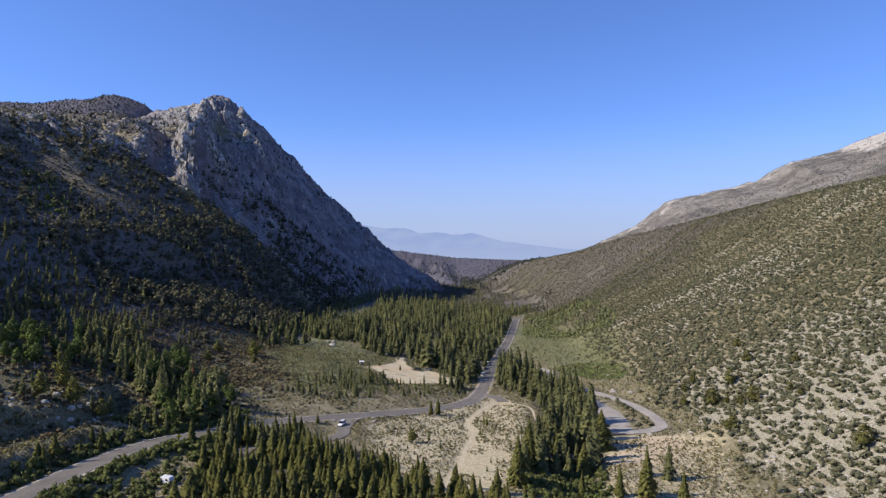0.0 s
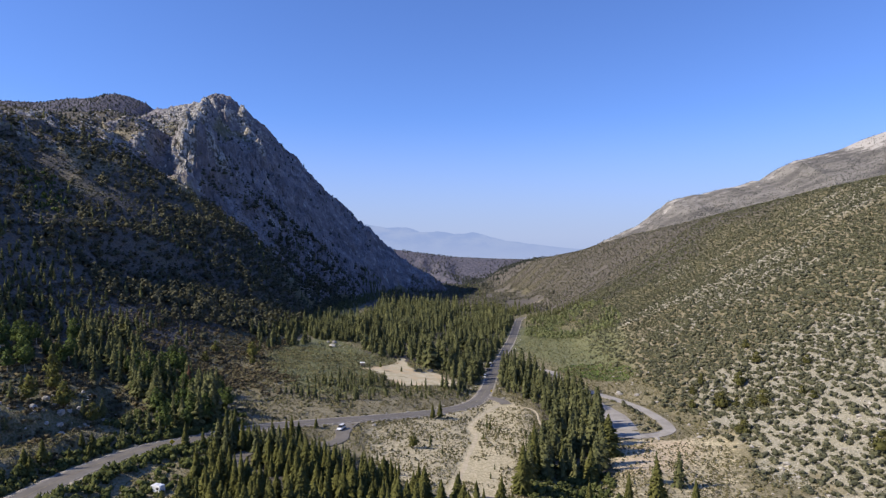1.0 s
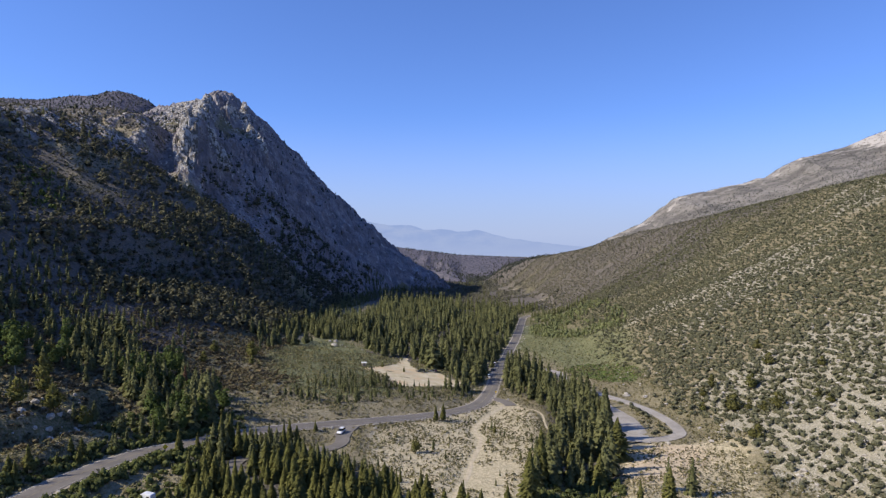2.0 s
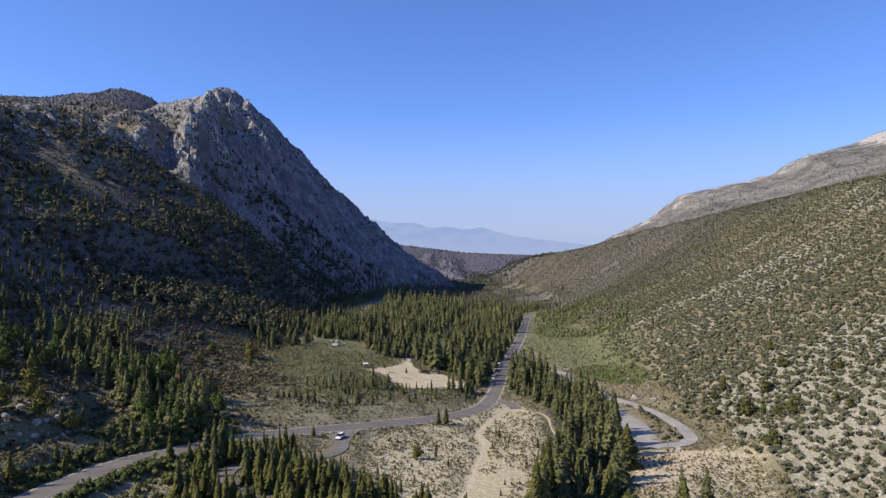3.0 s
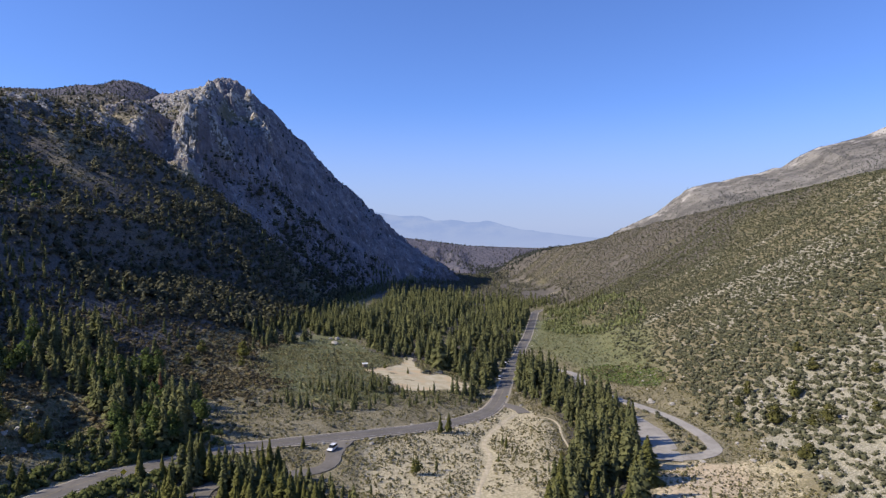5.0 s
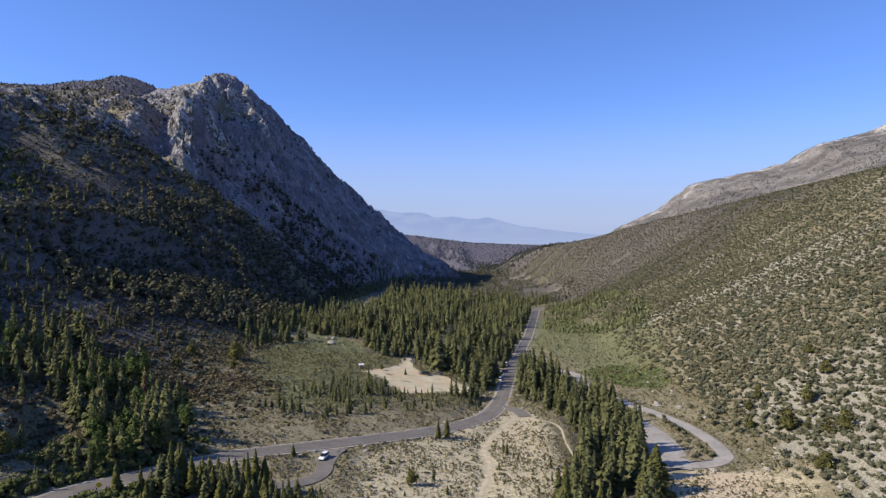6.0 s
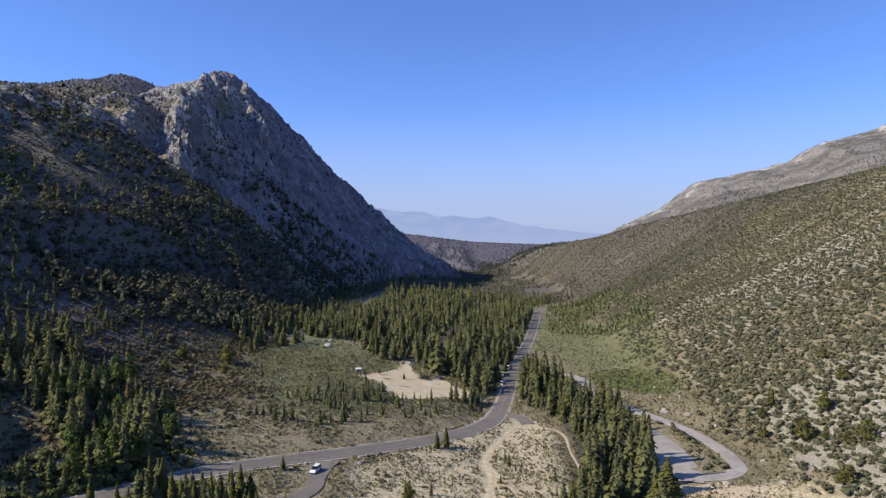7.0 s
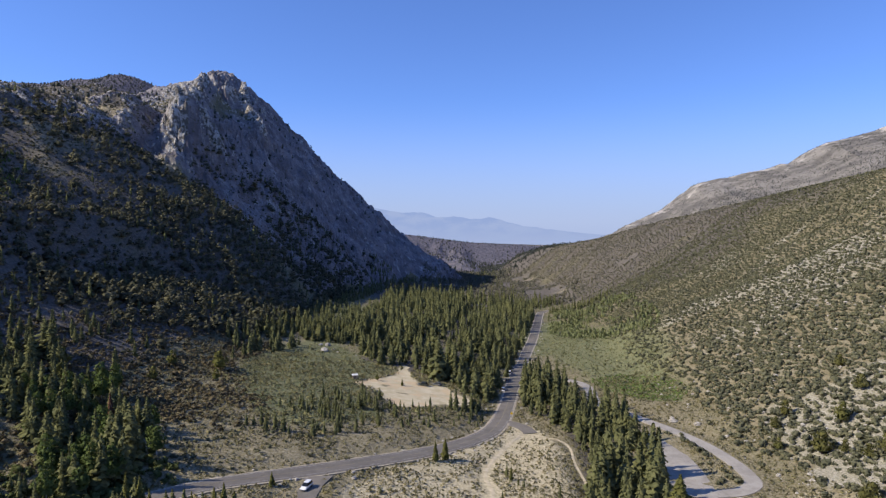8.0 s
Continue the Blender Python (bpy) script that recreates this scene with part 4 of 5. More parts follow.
pines([(72, 722), (88, 728), (110, 750), (112, 790), (70, 790)], 5, 0.8, 7, 13, 2.5)
pines([(38, 470), (44, 470), (78, 690), (70, 694)], 7, 0.35, 5, 12, 3)
pines([(-32, 318), (-18, 325), (-6, 338), (-4, 334), (-17, 320), (-30, 312)], 2.6, 0.55, 2.5, 5, 1.0, slim=1.0)
pines([(-2, 338), (12, 342), (14, 332), (0, 328)], 3.6, 0.7, 6, 12, 1.0, slim=1.0)
pines([(-52, 300), (-30, 312), (-4, 332), (12, 336), (17, 322), (2, 308), (-20, 291), (-46, 280)], 4.2, 0.5, 2.5, 6.5, 2.0, slim=0.95)
pines(SAND_MID, 8.5, 0.22, 2.0, 5, 1.5, slim=0.9)
pines([(-120, 150), (-102, 205), (-112, 215), (-150, 190)], 8, 0.5, 4, 10, 3, slim=1.2)
pines([(30, 150), (62, 196), (72, 190), (60, 140)], 9, 0.35, 7, 13, 1.5)
pines([(-105, 150), (-99.5, 150), (-97, 175), (-87, 203), (-74, 220), (-82, 230), (-97, 208)], 4.2, 0.6, 3, 8, 1.2, slim=1.1)
pines([(-66, 215), (-30, 232), (-30, 238), (-64, 219)], 6, 0.25, 3, 6, 2.0)
trees = np.concatenate(sets)
trees = trees[inside([(50, 410), (64, 410), (69, 352), (58, 352)], trees[:, 0], trees[:, 1], 0.5) < 0.5]
# open ground before the junction
trees = trees[inside([(-58, 222), (-46, 216), (-42, 212), (-33, 204), (-24, 200), (-16, 214), (-22, 238)], trees[:, 0], trees[:, 1], 0.5) < 0.5]
OPEN_BENCH = [(-146, 292), (-142, 362), (-112, 372), (-92, 338), (-66, 300), (-78, 276), (-97, 272), (-118, 270)]
trees = trees[(np.abs(trees[:, 0] + 6 - np.interp(trees[:, 1], [640, 690, 760, 930, 1128], [-268, -282, -302, -350, -392])) > 20) | (trees[:, 1] < 665)]
trees = trees[(trees[:, 0] > -235) | (trees[:, 1] > 640) | (np.sin(trees[:, 1] * 77.3) > 0.1)]
trees = trees[inside([(-80, 164), (-61, 164), (-52, 118), (-78, 118)], trees[:, 0], trees[:, 1], 0.5) < 0.5]
trees = trees[(inside(OPEN_BENCH, trees[:, 0], trees[:, 1], 0.5) < 0.5) | (np.sin(trees[:, 0] * 91.7) > 0.93)]
slope_only = trees[:, 0] < -150
# the stretch of valley that the drone nears gets single trees
front = trees[(trees[:, 1] < 330) & ~slope_only & (trees[:, 0] > -105)]
front = front[np.argsort(front[:, 1])][:300]
rest_key = {(a, b) for a, b in front[:, :2]}
rest = np.array([t for t in trees if (t[0], t[1]) not in rest_key])


# ---- single trees ----
def part(name, arrays, mat, parent, label=""):
    ob = new(name, quick_mesh(name, arrays[0], arrays[1], mat, normals=arrays[2] if len(arrays) > 2 else None))
    ob.parent = parent
    return tagged(ob, label) if label else ob


def trunk_arrays(rs, tall, r0, lean=0.01, limbs=0):
    """A tapered trunk with a flared foot and a few bare limbs."""
    v, f = [], []
    n, levels = 7, 6
    for k in range(levels):
        s = k / (levels - 1)
        r = r0 * (1 - 0.85 * s) * (1.35 if k == 0 else 1)
        ox, oy = lean * math.sin(3 * s), lean * (1 - math.cos(2 * s))
        v += [(ox + r * math.cos(6.283 * t / n), oy + r * math.sin(6.283 * t / n), tall * s - 0.02 * (k == 0)) for t in range(n)]
    for k in range(levels - 1):
        for t in range(n):
            a, b = k * n + t, k * n + (t + 1) % n
            f += [(a, b, a + n), (b, b + n, a + n)]
    for k in range(limbs):
        z, ang, ln = tall * rs.uniform(0.35, 0.85), rs.rand() * 6.28, (0.06 if r0 < 0.015 else 0.16) * rs.uniform(0.6, 1.3)
        c, s = math.cos(ang), math.sin(ang)
        i = len(v)
        w = r0 * 0.35
        v += [(-s * w, c * w, z), (s * w, -c * w, z), (0, 0, z + 2 * w), (c * ln, s * ln, z + 0.6 * ln)]
        f += [(i, i + 1, i + 3), (i + 1, i + 2, i + 3), (i + 2, i, i + 3)]
    return np.array(v), np.array(f)


def make_pine(rs, radius, taper, ragged, label):
    tree = new("pine_tree")
    part("trunk", trunk_arrays(rs, 0.93, 0.014, limbs=3), M_BARK, tree)
    part("crown", conifer(rs, 760, radius, rs.uniform(0.03, 0.1), 0.9, taper, ragged), M_PINE, tree)
    return tagged(tree, label, "tree", "pines of the valley floor")


rs = np.random.RandomState(5)
protos = [make_pine(rs, r, q, g, "tall narrow dark green pine standing among dry scrub") for r, q, g in ((0.16, 1.0, 0.2), (0.175, 0.88, 0.26), (0.195, 0.95, 0.22), (0.21, 0.82, 0.28), (0.16, 0.98, 0.24), (0.23, 0.9, 0.28))]
for k, (x, y, h, w) in enumerate(front):
    p = protos[k] if k < len(protos) else protos[rs.randint(len(protos))]
    if k < len(protos):
        p.matrix_basis = Matrix.Translation((x, y, float(height(x, y)) - 0.03 * h)) @ Matrix.Rotation(rs.rand() * 6.28, 4, 'Z') @ Matrix.Diagonal((w, w, h, 1))
    else:
        m = Matrix.Translation((x, y, float(height(x, y)) - 0.03 * h)) @ Matrix.Rotation(rs.rand() * 6.28, 4, 'Z')
        t = copy_thing(p, m)
        t.scale = (w, w, h)
        if h < 6:
            tagged(t, "small young green pine growing in dry scrub")

# ---- forests, as stuff ----
rs = np.random.RandomState(21)
mid_shapes = [conifer(rs, 115, r, 0.03, 1.6, q, 0.28) for r, q in ((0.18, 1.0), (0.2, 0.88), (0.22, 0.95), (0.19, 0.84), (0.235, 0.92))]
low_shapes = [conifer(rs, 26, r, 0.03, 2.5) for r in (0.18, 0.2, 0.23, 0.19)]
round_shapes = [leafy(rs, 20, 0.13, [(rs.uniform(-0.06, 0.06), rs.uniform(-0.06, 0.06), 0.3, r), (rs.uniform(-0.05, 0.05), rs.uniform(-0.05, 0.05), 0.6, 0.72 * r), (0, 0, 0.84, 0.42 * r)]) for r in (0.3, 0.36, 0.27, 0.33, 0.4)]
m = (rest[:, 1] < 520) & ((rest[:, 0] > -140) | (rest[:, 1] < 330))
on_slope = (rest[:, 0] < -118) & (rest[:, 1] > 330) & (rs.rand(len(rest)) < 0.85)
m &= ~on_slope
for sel, shapes, name, label in ((on_slope, round_shapes, "slope_woods", "round-crowned dark trees on the shaded mountain slope"), (m, mid_shapes, "pine_forest", "dense dark green pine forest on the valley floor"),
                                 (~m & ~on_slope, low_shapes, "pine_forest_far", "distant dark conifers on slopes and canyon floor")):
    t = rest[sel]
    stuff(name, shapes, rs, t[:, 0], t[:, 1], t[:, 3], t[:, 2], M_SLOPE if shapes is round_shapes else M_PINE_FAR, label, "forest")

# ---- scrub ----
rs = np.random.RandomState(31)


def bush_shape(n, size, lobes=3, core=True):
    ls = [(rs.uniform(-0.45, 0.45), rs.uniform(-0.45, 0.45), rs.uniform(0.25, 0.45), rs.uniform(0.42, 0.62)) for k in range(lobes)]
    return leafy(rs, n, size, ls, core)


near_bush = [bush_shape(36, 0.17) for k in range(8)]
mid_bush = [bush_shape(10, 0.3, 2) for k in range(6)]
far_bush = [bush_shape(4, 0.36, 1) for k in range(6)]
tuft = [bush_shape(6, 0.45, 1, False) for k in range(6)]


def right_slope(x0, x1, y0, y1, d):
    x, y = jittered(rs, x0, x1, y0, y1, d)
    ink = x - line_at(FOOT_R, y)[0]
    p = step01(ink, -2, 22) * (1.58 + 0.4 * step01(y, 290, 420) + 1.25 * bare_streaks(x, y) + 0.25 * vnoise(x, y, 9, 6))
    p = np.clip(p, 0, 1) * (1 - 0.3 * step01(y, 270, 220)) * (1 - 0.45 * inside(MEADOW_RIGHT, x, y, 16)) * (1 - bare_patches(x, y)) * (x < line_at(CREST_R, y)[0] + 70)
    m = rs.rand(len(x)) < p
    x, y = x[m], y[m]
    m = off_roads(x, y, 1.0)
    return x[m], y[m]


for name, box, d, shapes, lo, hi in (("slope_shrubs", (70, 330, 120, 400), 2.5, near_bush, 1.0, 2.6), ("slope_shrubs_small", (70, 330, 120, 400), 2.5, mid_bush, 0.35, 0.85),
                                     ("slope_shrubs_upper", (90, 480, 400, 720), 2.4, mid_bush, 1.1, 2.3), ("slope_shrubs_far", (80, 460, 720, 1250), 2.7, far_bush, 0.9, 2.2)):
    x, y = right_slope(*box, d)
    if name == "slope_shrubs_small":
        m = rs.rand(len(x)) < 0.4
        x, y = x[m], y[m]
    w = rs.uniform(0, 1, len(x)) * (hi - lo) + lo
    stuff(name, shapes, rs, x, y, w, w * rs.uniform(0.75, 1.1, len(x)), M_FARSHRUB if name == "slope_shrubs_far" else M_SHRUB, "olive green shrubs covering the dry hillside", "shrubs", 0.12)

x, y = jittered(rs, 330, 480, 150, 400, 5.0)
w = rs.uniform(1.0, 2.2, len(x))
stuff("slope_shrubs_crest", far_bush, rs, x, y, w, w, M_SHRUB, "olive green shrubs along the hill crest", "shrubs", 0.12)

# dark brush and thickets along the canyon floor beyond the forest
x, y = scatter_in(rs, [(-110, 790), (-20, 780), (60, 760), (120, 740), (150, 790), (158, 900), (140, 1140), (104, 1500), (20, 1560), (-40, 1280), (-60, 1020)], 4.0, 0.8, clump=0.2, size=60)
m = bare_patches(x, y) < 0.4
x, y = x[m], y[m]
w = rs.uniform(0, 1, len(x)) ** 1.5 * 2.4 + 1.2
stuff("canyon_brush", far_bush, rs, x, y, w, 1.1 * w, M_FARSHRUB, "dark brush along the distant canyon floor", "shrubs", 0.1)

# brown brush of the bench and the shaded slope
x, y = jittered(rs, -190, -62, 150, 420, 2.2)
p = np.maximum(inside(BENCH_LEFT, x, y, 12), (0.8 - 0.6 * step01(y, 225, 205) * step01(x, -120, -108)) * (x < -98)) * (0.85 + 0.5 * vnoise(x, y, 12, 2))
m = rs.rand(len(x)) < p
x, y = x[m], y[m]
m = off_roads(x, y, 2.0)
w = rs.uniform(0, 1, m.sum()) ** 1.2 * 1.5 + 0.85
stuff("bench_brush", mid_bush, rs, x[m], y[m], w, 0.8 * w, M_BRUSH, "brown grey brush over the low rise", "shrubs", 0.1)
x, y = jittered(rs, -450, -110, 180, 800, 4.9)
m = rs.rand(len(x)) < 0.75 + 0.4 * vnoise(x, y, 25, 4)
w = rs.uniform(0.8, 2.4, m.sum())
stuff("slope_brush", far_bush, rs, x[m], y[m], w, 0.8 * w, M_SLOPE, "brown brush over the shaded mountain slope", "shrubs", 0.1)

x, y = scatter_in(rs, [(-370, 400), (-225, 400), (-220, 560), (-290, 600), (-320, 730), (-360, 880), (-430, 880), (-420, 600)], 3.4, 0.7)
w = rs.uniform(0.8, 2.0, len(x))
stuff("rim_brush", far_bush, rs, x, y, w, 0.9 * w, M_SLOPE, "brown brush on the sunlit shoulder of the mountain", "shrubs", 0.1)

x, y = scatter_in(rs, [(-84, 214), (-60, 228), (-44, 246), (-34, 262), (-48, 282), (-80, 276)], 2.3, 0.55, clump=0.3, size=14)
w = rs.uniform(0.6, 1.5, len(x))
stuff("roadside_brush", mid_bush, rs, x, y, w, 0.9 * w, M_SHRUB, "olive brush between the road and the trees", "shrubs", 0.1)

# small brush of the flat below the scarp, and willows along the near road
x, y = scatter_in(rs, [(-104, 120), (-102, 160), (-98, 196), (-98, 214), (-112, 216), (-106, 196), (-112, 178), (-126, 160), (-126, 120)], 1.75, 0.75)
w = rs.uniform(0, 1, len(x)) ** 1.6 * 0.75 + 0.35
stuff("flat_brush", mid_bush, rs, x, y, w, 0.85 * w, M_SAGE, "dry tan brush over the flat above the road", "shrubs", 0.08)
k = rs.randint(0, len(MAIN_ROAD) - 1, 9000)
k = k[(MAIN_ROAD[k, 1] > 120) & (MAIN_ROAD[k, 1] < 212) & (MAIN_ROAD[k, 0] < -60)][:420]
tan = MAIN_ROAD[k + 1] - MAIN_ROAD[k]
tan /= np.linalg.norm(tan, axis=1)[:, None]
off = rs.uniform(5.6, 10.5, len(k)) * np.where(rs.rand(len(k)) < 0.55, 1, -1)
x, y = MAIN_ROAD[k, 0] - tan[:, 1] * off, MAIN_ROAD[k, 1] + tan[:, 0] * off
m = off_roads(x, y, 1.4)
w = rs.uniform(0.9, 2.1, m.sum())
stuff("roadside_willows", near_bush, rs, x[m], y[m], w, 1.35 * w, M_WILLOW, "dense green willows along the near road", "shrubs", 0.08)

# low sagebrush on the flats
x, y = jittered(rs, -120, 108, 140, 400, 1.0)
m = (rs.rand(len(x)) < 0.62 + 0.5 * vnoise(x, y, 6, 5)) & (fbm(x, y, 22, 3, 2) > -0.45)
x, y = x[m], y[m]
m = off_roads(x, y, 0.6)
w = rs.uniform(0, 1, m.sum()) ** 2.2 * 0.7 + 0.34
stuff("sagebrush", tuft, rs, x[m], y[m], w, 0.85 * w, M_SAGE, "low grey green sagebrush on sandy flats", "shrubs", 0.05)
x, y = scatter_in(rs, [(-100, 330), (-80, 465), (40, 560), (130, 560), (128, 400), (100, 350), (60, 380), (-20, 296), (-60, 272)], 2.0, 0.7)
w = rs.uniform(0, 1, len(x)) ** 1.8 * 1.0 + 0.45
stuff("meadow_brush", tuft, rs, x, y, w, 0.8 * w, M_GREENBRUSH, "low green brush dotting the meadow", "shrubs", 0.05)

x, y = scatter_in(rs, [(34, 160), (44, 164), (47, 180), (39, 188), (31, 178)], 1.2, 0.85)
w = rs.uniform(0.4, 1.1, len(x))
stuff("creek_herbs", tuft, rs, x, y, w, 0.9 * w, M_HERB, "bright green herbs beside the shaded creek", "plants", 0.05)
x, y = scatter_in(rs, GREEN_RIGHT, 1.5, 0.8)
w = rs.uniform(0.5, 1.3, len(x))
stuff("meadow_herbs", tuft, rs, x, y, w, 0.7 * w, M_HERB, "lush bright green herbs in the damp meadow", "plants", 0.05)

# willows and green bushes along the creek and the near road
xs, ys = [], []
for poly, d, keep in ((CREEK_GREEN, 2.4, 0.75), ([(24, 168), (50, 176), (54, 206), (42, 218), (30, 200)], 2.8, 0.6), ([(-88, 206), (-70, 226), (-60, 205), (-62, 150), (-90, 120), (-84, 172)], 2.3, 0.62), ([(-104, 120), (-99, 120), (-97.5, 160), (-91, 195), (-98, 197)], 2.1, 0.85), ([(-104, 196), (-92, 195), (-76, 216), (-68, 228), (-84, 238), (-100, 222)], 2.5, 0.7),
                      ([(-92, 203), (-86, 215), (-75, 216), (-76, 208), (-83, 203)], 1.9, 0.9), ([(44, 205), (60, 210), (66, 240), (58, 262), (46, 250)], 3.4, 0.4), ([(-66, 110), (-20, 110), (-10, 150), (-60, 160)], 4.0, 0.5)):
    x, y = scatter_in(rs, poly, d, keep, 1.5)
    xs.append(x)
    ys.append(y)
x, y = np.concatenate(xs), np.concatenate(ys)
w = rs.uniform(0.9, 2.4, len(x))
stuff("creek_willows", near_bush, rs, x, y, w, 1.1 * w, M_WILLOW, "dense green willow bushes along the creek", "shrubs", 0.08)
x, y = scatter_in(rs, [(72, 560), (104, 520), (128, 462), (146, 514), (156, 600), (150, 650), (100, 690), (84, 640)], 3.0, 0.85, clump=0.28, size=22)
w = rs.uniform(0.9, 2.3, len(x))
stuff("meadow_aspens", mid_bush, rs, x, y, w, 2.3 * w, M_MEADOW, "bright green thicket at the meadow edge", "shrubs", 0.05)

x, y = scatter_in(rs, [(44, 480), (54, 500), (66, 570), (80, 650), (88, 690), (78, 692), (66, 620), (50, 540)], 3.2, 0.8, 0.6)
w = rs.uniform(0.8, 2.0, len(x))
stuff("road_edge_thicket", mid_bush, rs, x, y, w, 1.3 * w, M_MEADOW, "green thicket beside the straight road", "shrubs", 0.05)

x, y = scatter_in(rs, [(-250, 380), (-235, 400), (-262, 440), (-290, 470), (-300, 450), (-275, 410)], 5, 0.75)
w = rs.uniform(1.6, 3.0, len(x))
stuff("slope_aspens", mid_bush, rs, x, y, w, 1.5 * w, M_ASPEN, "pale green aspen thicket on the shaded slope", "trees", 0.05)

# thin dark woods high on the far ridge, on the back hill and the mesa
for name, box, d, lo, hi, keep in (("ridge_woods", (560, 2300, 2150, 2830), 7.5, 2.5, 6.5, 0.8), ("hill_woods", (-1450, -480, 1330, 1680), 8.0, 2.5, 5.5, 0.9), ("mesa_woods", (-400, 600, 1350, 2750), 14, 4, 9, 0.55), ("canyon_woods", (60, 330, 1230, 2000), 9, 2, 5, 0.7),
                                   ("peak_woods", (-560, -120, 640, 1200), 11, 3, 7, 0.3)):
    x, y = jittered(rs, *box, d)
    m = rs.rand(len(x)) < keep + 0.6 * fbm(x, y, 160, 4, 6)
    x, y = x[m], y[m]
    if name == "ridge_woods":
        m = rs.rand(len(x)) < 1 - 0.75 * step01(y, 2480, 2760)
        x, y = x[m], y[m]
    if name == "peak_woods":
        m = height(x, y) < EYE + 190
        x, y = x[m], y[m]
    h = rs.uniform(lo, hi, len(x))
    stuff(name, far_bush, rs, x, y, (0.7 if name == "hill_woods" else 0.5) * h, h, M_FARWOOD, "scattered dark trees on the distant rocky ridge", "trees", 0.1)

# stones
rs = np.random.RandomState(41)
stones = [boulder(rs, 4, 6) for k in range(6)]
small_stones = [boulder(rs, 3, 5) for k in range(6)]
x, y = jittered(rs, 95, 330, 150, 480, 2.5)
t_ = ground_cover(x, y)[2]
m = rs.rand(len(x)) < (0.08 + 0.5 * t_) * step01(y, 440, 300)
x, y = x[m], y[m]
w = rs.uniform(0, 1, len(x)) ** 3 * 1.2 + 0.3
stuff("slope_stones", small_stones, rs, x, y, w, w, M_GRANITE, "pale granite stones strewn over the hillside", "stones", 0.0)
x, y = jittered(rs, -470, -240, 500, 1120, 4.6)
on_spur = np.exp(-((x - np.interp(y, [640, 690, 760, 930, 1128], [-268, -282, -302, -350, -392])) / 16) ** 2) * (y > 660)
m = rs.rand(len(x)) < np.maximum(0.65 * (x < -300) * step01(height(x, y) - EYE, 80, 115) * step01(vnoise(x, y, 30, 3), -0.3, 0.4), 0.3 * on_spur)
w = rs.uniform(0, 1, m.sum()) ** 2.4 * 2.2 + 0.6
stuff("rim_rocks", stones, rs, x[m], y[m], w, 1.3 * w, M_GRANITE, "pale granite outcrops along the mountain rim", "rocks", 0.0)

x, y = scatter_in(rs, [(-124, 168), (-110, 176), (-104, 196), (-108, 216), (-120, 210), (-130, 185)], 2.4, 0.55)
w = rs.uniform(0, 1, len(x)) ** 2.5 * 1.1 + 0.3
stuff("scarp_rocks", stones, rs, x, y, w, w, M_GRANITE, "pale broken granite blocks on the shaded scarp", "rocks", 0.0)

# blocky outcrops down the spur below the summit, painted pale as sunlit
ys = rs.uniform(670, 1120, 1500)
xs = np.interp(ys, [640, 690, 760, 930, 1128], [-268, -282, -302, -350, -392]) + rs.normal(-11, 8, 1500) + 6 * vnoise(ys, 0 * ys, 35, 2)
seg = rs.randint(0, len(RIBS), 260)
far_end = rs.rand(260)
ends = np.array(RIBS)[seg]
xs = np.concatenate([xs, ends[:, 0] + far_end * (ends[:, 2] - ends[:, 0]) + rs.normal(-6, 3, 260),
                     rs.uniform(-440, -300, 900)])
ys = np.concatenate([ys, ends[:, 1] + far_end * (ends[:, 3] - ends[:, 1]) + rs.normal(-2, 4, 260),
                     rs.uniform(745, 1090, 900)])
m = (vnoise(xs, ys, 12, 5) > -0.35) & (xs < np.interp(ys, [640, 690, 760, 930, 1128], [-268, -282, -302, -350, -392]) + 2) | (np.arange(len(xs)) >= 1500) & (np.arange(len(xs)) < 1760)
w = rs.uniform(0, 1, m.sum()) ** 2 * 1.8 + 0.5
stuff("spur_rocks", stones, rs, xs[m], ys[m], w, 1.3 * w, M_LIT_ROCK, "blocky granite outcrops down the mountain spur, painted pale as sunlit", "rocks", 0.1)

# stones thrown up along the road edges
k = rs.randint(40, 330, 420)
k = k[k < len(MAIN_ROAD) - 2]
tan = MAIN_ROAD[k + 1] - MAIN_ROAD[k]
tan /= np.linalg.norm(tan, axis=1)[:, None]
off = (4.9 + rs.uniform(0, 1, len(k)) ** 2 * 3.0) * np.where(rs.rand(len(k)) < 0.5, 1, -1)
x, y = MAIN_ROAD[k, 0] + tan[:, 1] * off + rs.uniform(-1, 1, len(k)), MAIN_ROAD[k, 1] - tan[:, 0] * off + rs.uniform(-1, 1, len(k))
m = off_roads(x, y, 0.3)
w = rs.uniform(0, 1, m.sum()) ** 3 * 0.7 + 0.18
stuff("roadside_stones", stones, rs, x[m], y[m], w, w, M_GRANITE, "pale stones along the edge of the road", "stones", 0.0)


# ---- single plants and stones ----
rs = np.random.RandomState(61)


def stand(ob, x, y, turn=0.0, scale=(1, 1, 1), sink=0.0):
    ob.matrix_basis = Matrix.Translation((x, y, float(height(x, y)) - sink)) @ Matrix.Rotation(turn, 4, 'Z') @ Matrix.Diagonal((*scale, 1))
    return ob


def repeat(ob, x, y, turn=0.0, scale=(1, 1, 1), sink=0.0):
    other = copy_thing(ob, Matrix.Identity(4))
    return stand(other, x, y, turn, scale, sink)


def make_broadleaf(name, mat, bark, label, group, count, size, lobes):
    tree = new(name)
    part("trunk", trunk_arrays(rs, 0.75, 0.02, 0.02, limbs=6), bark, tree)
    part("crown", leafy(rs, count, size, lobes), mat, tree)
    return tagged(tree, label, "tree", group)


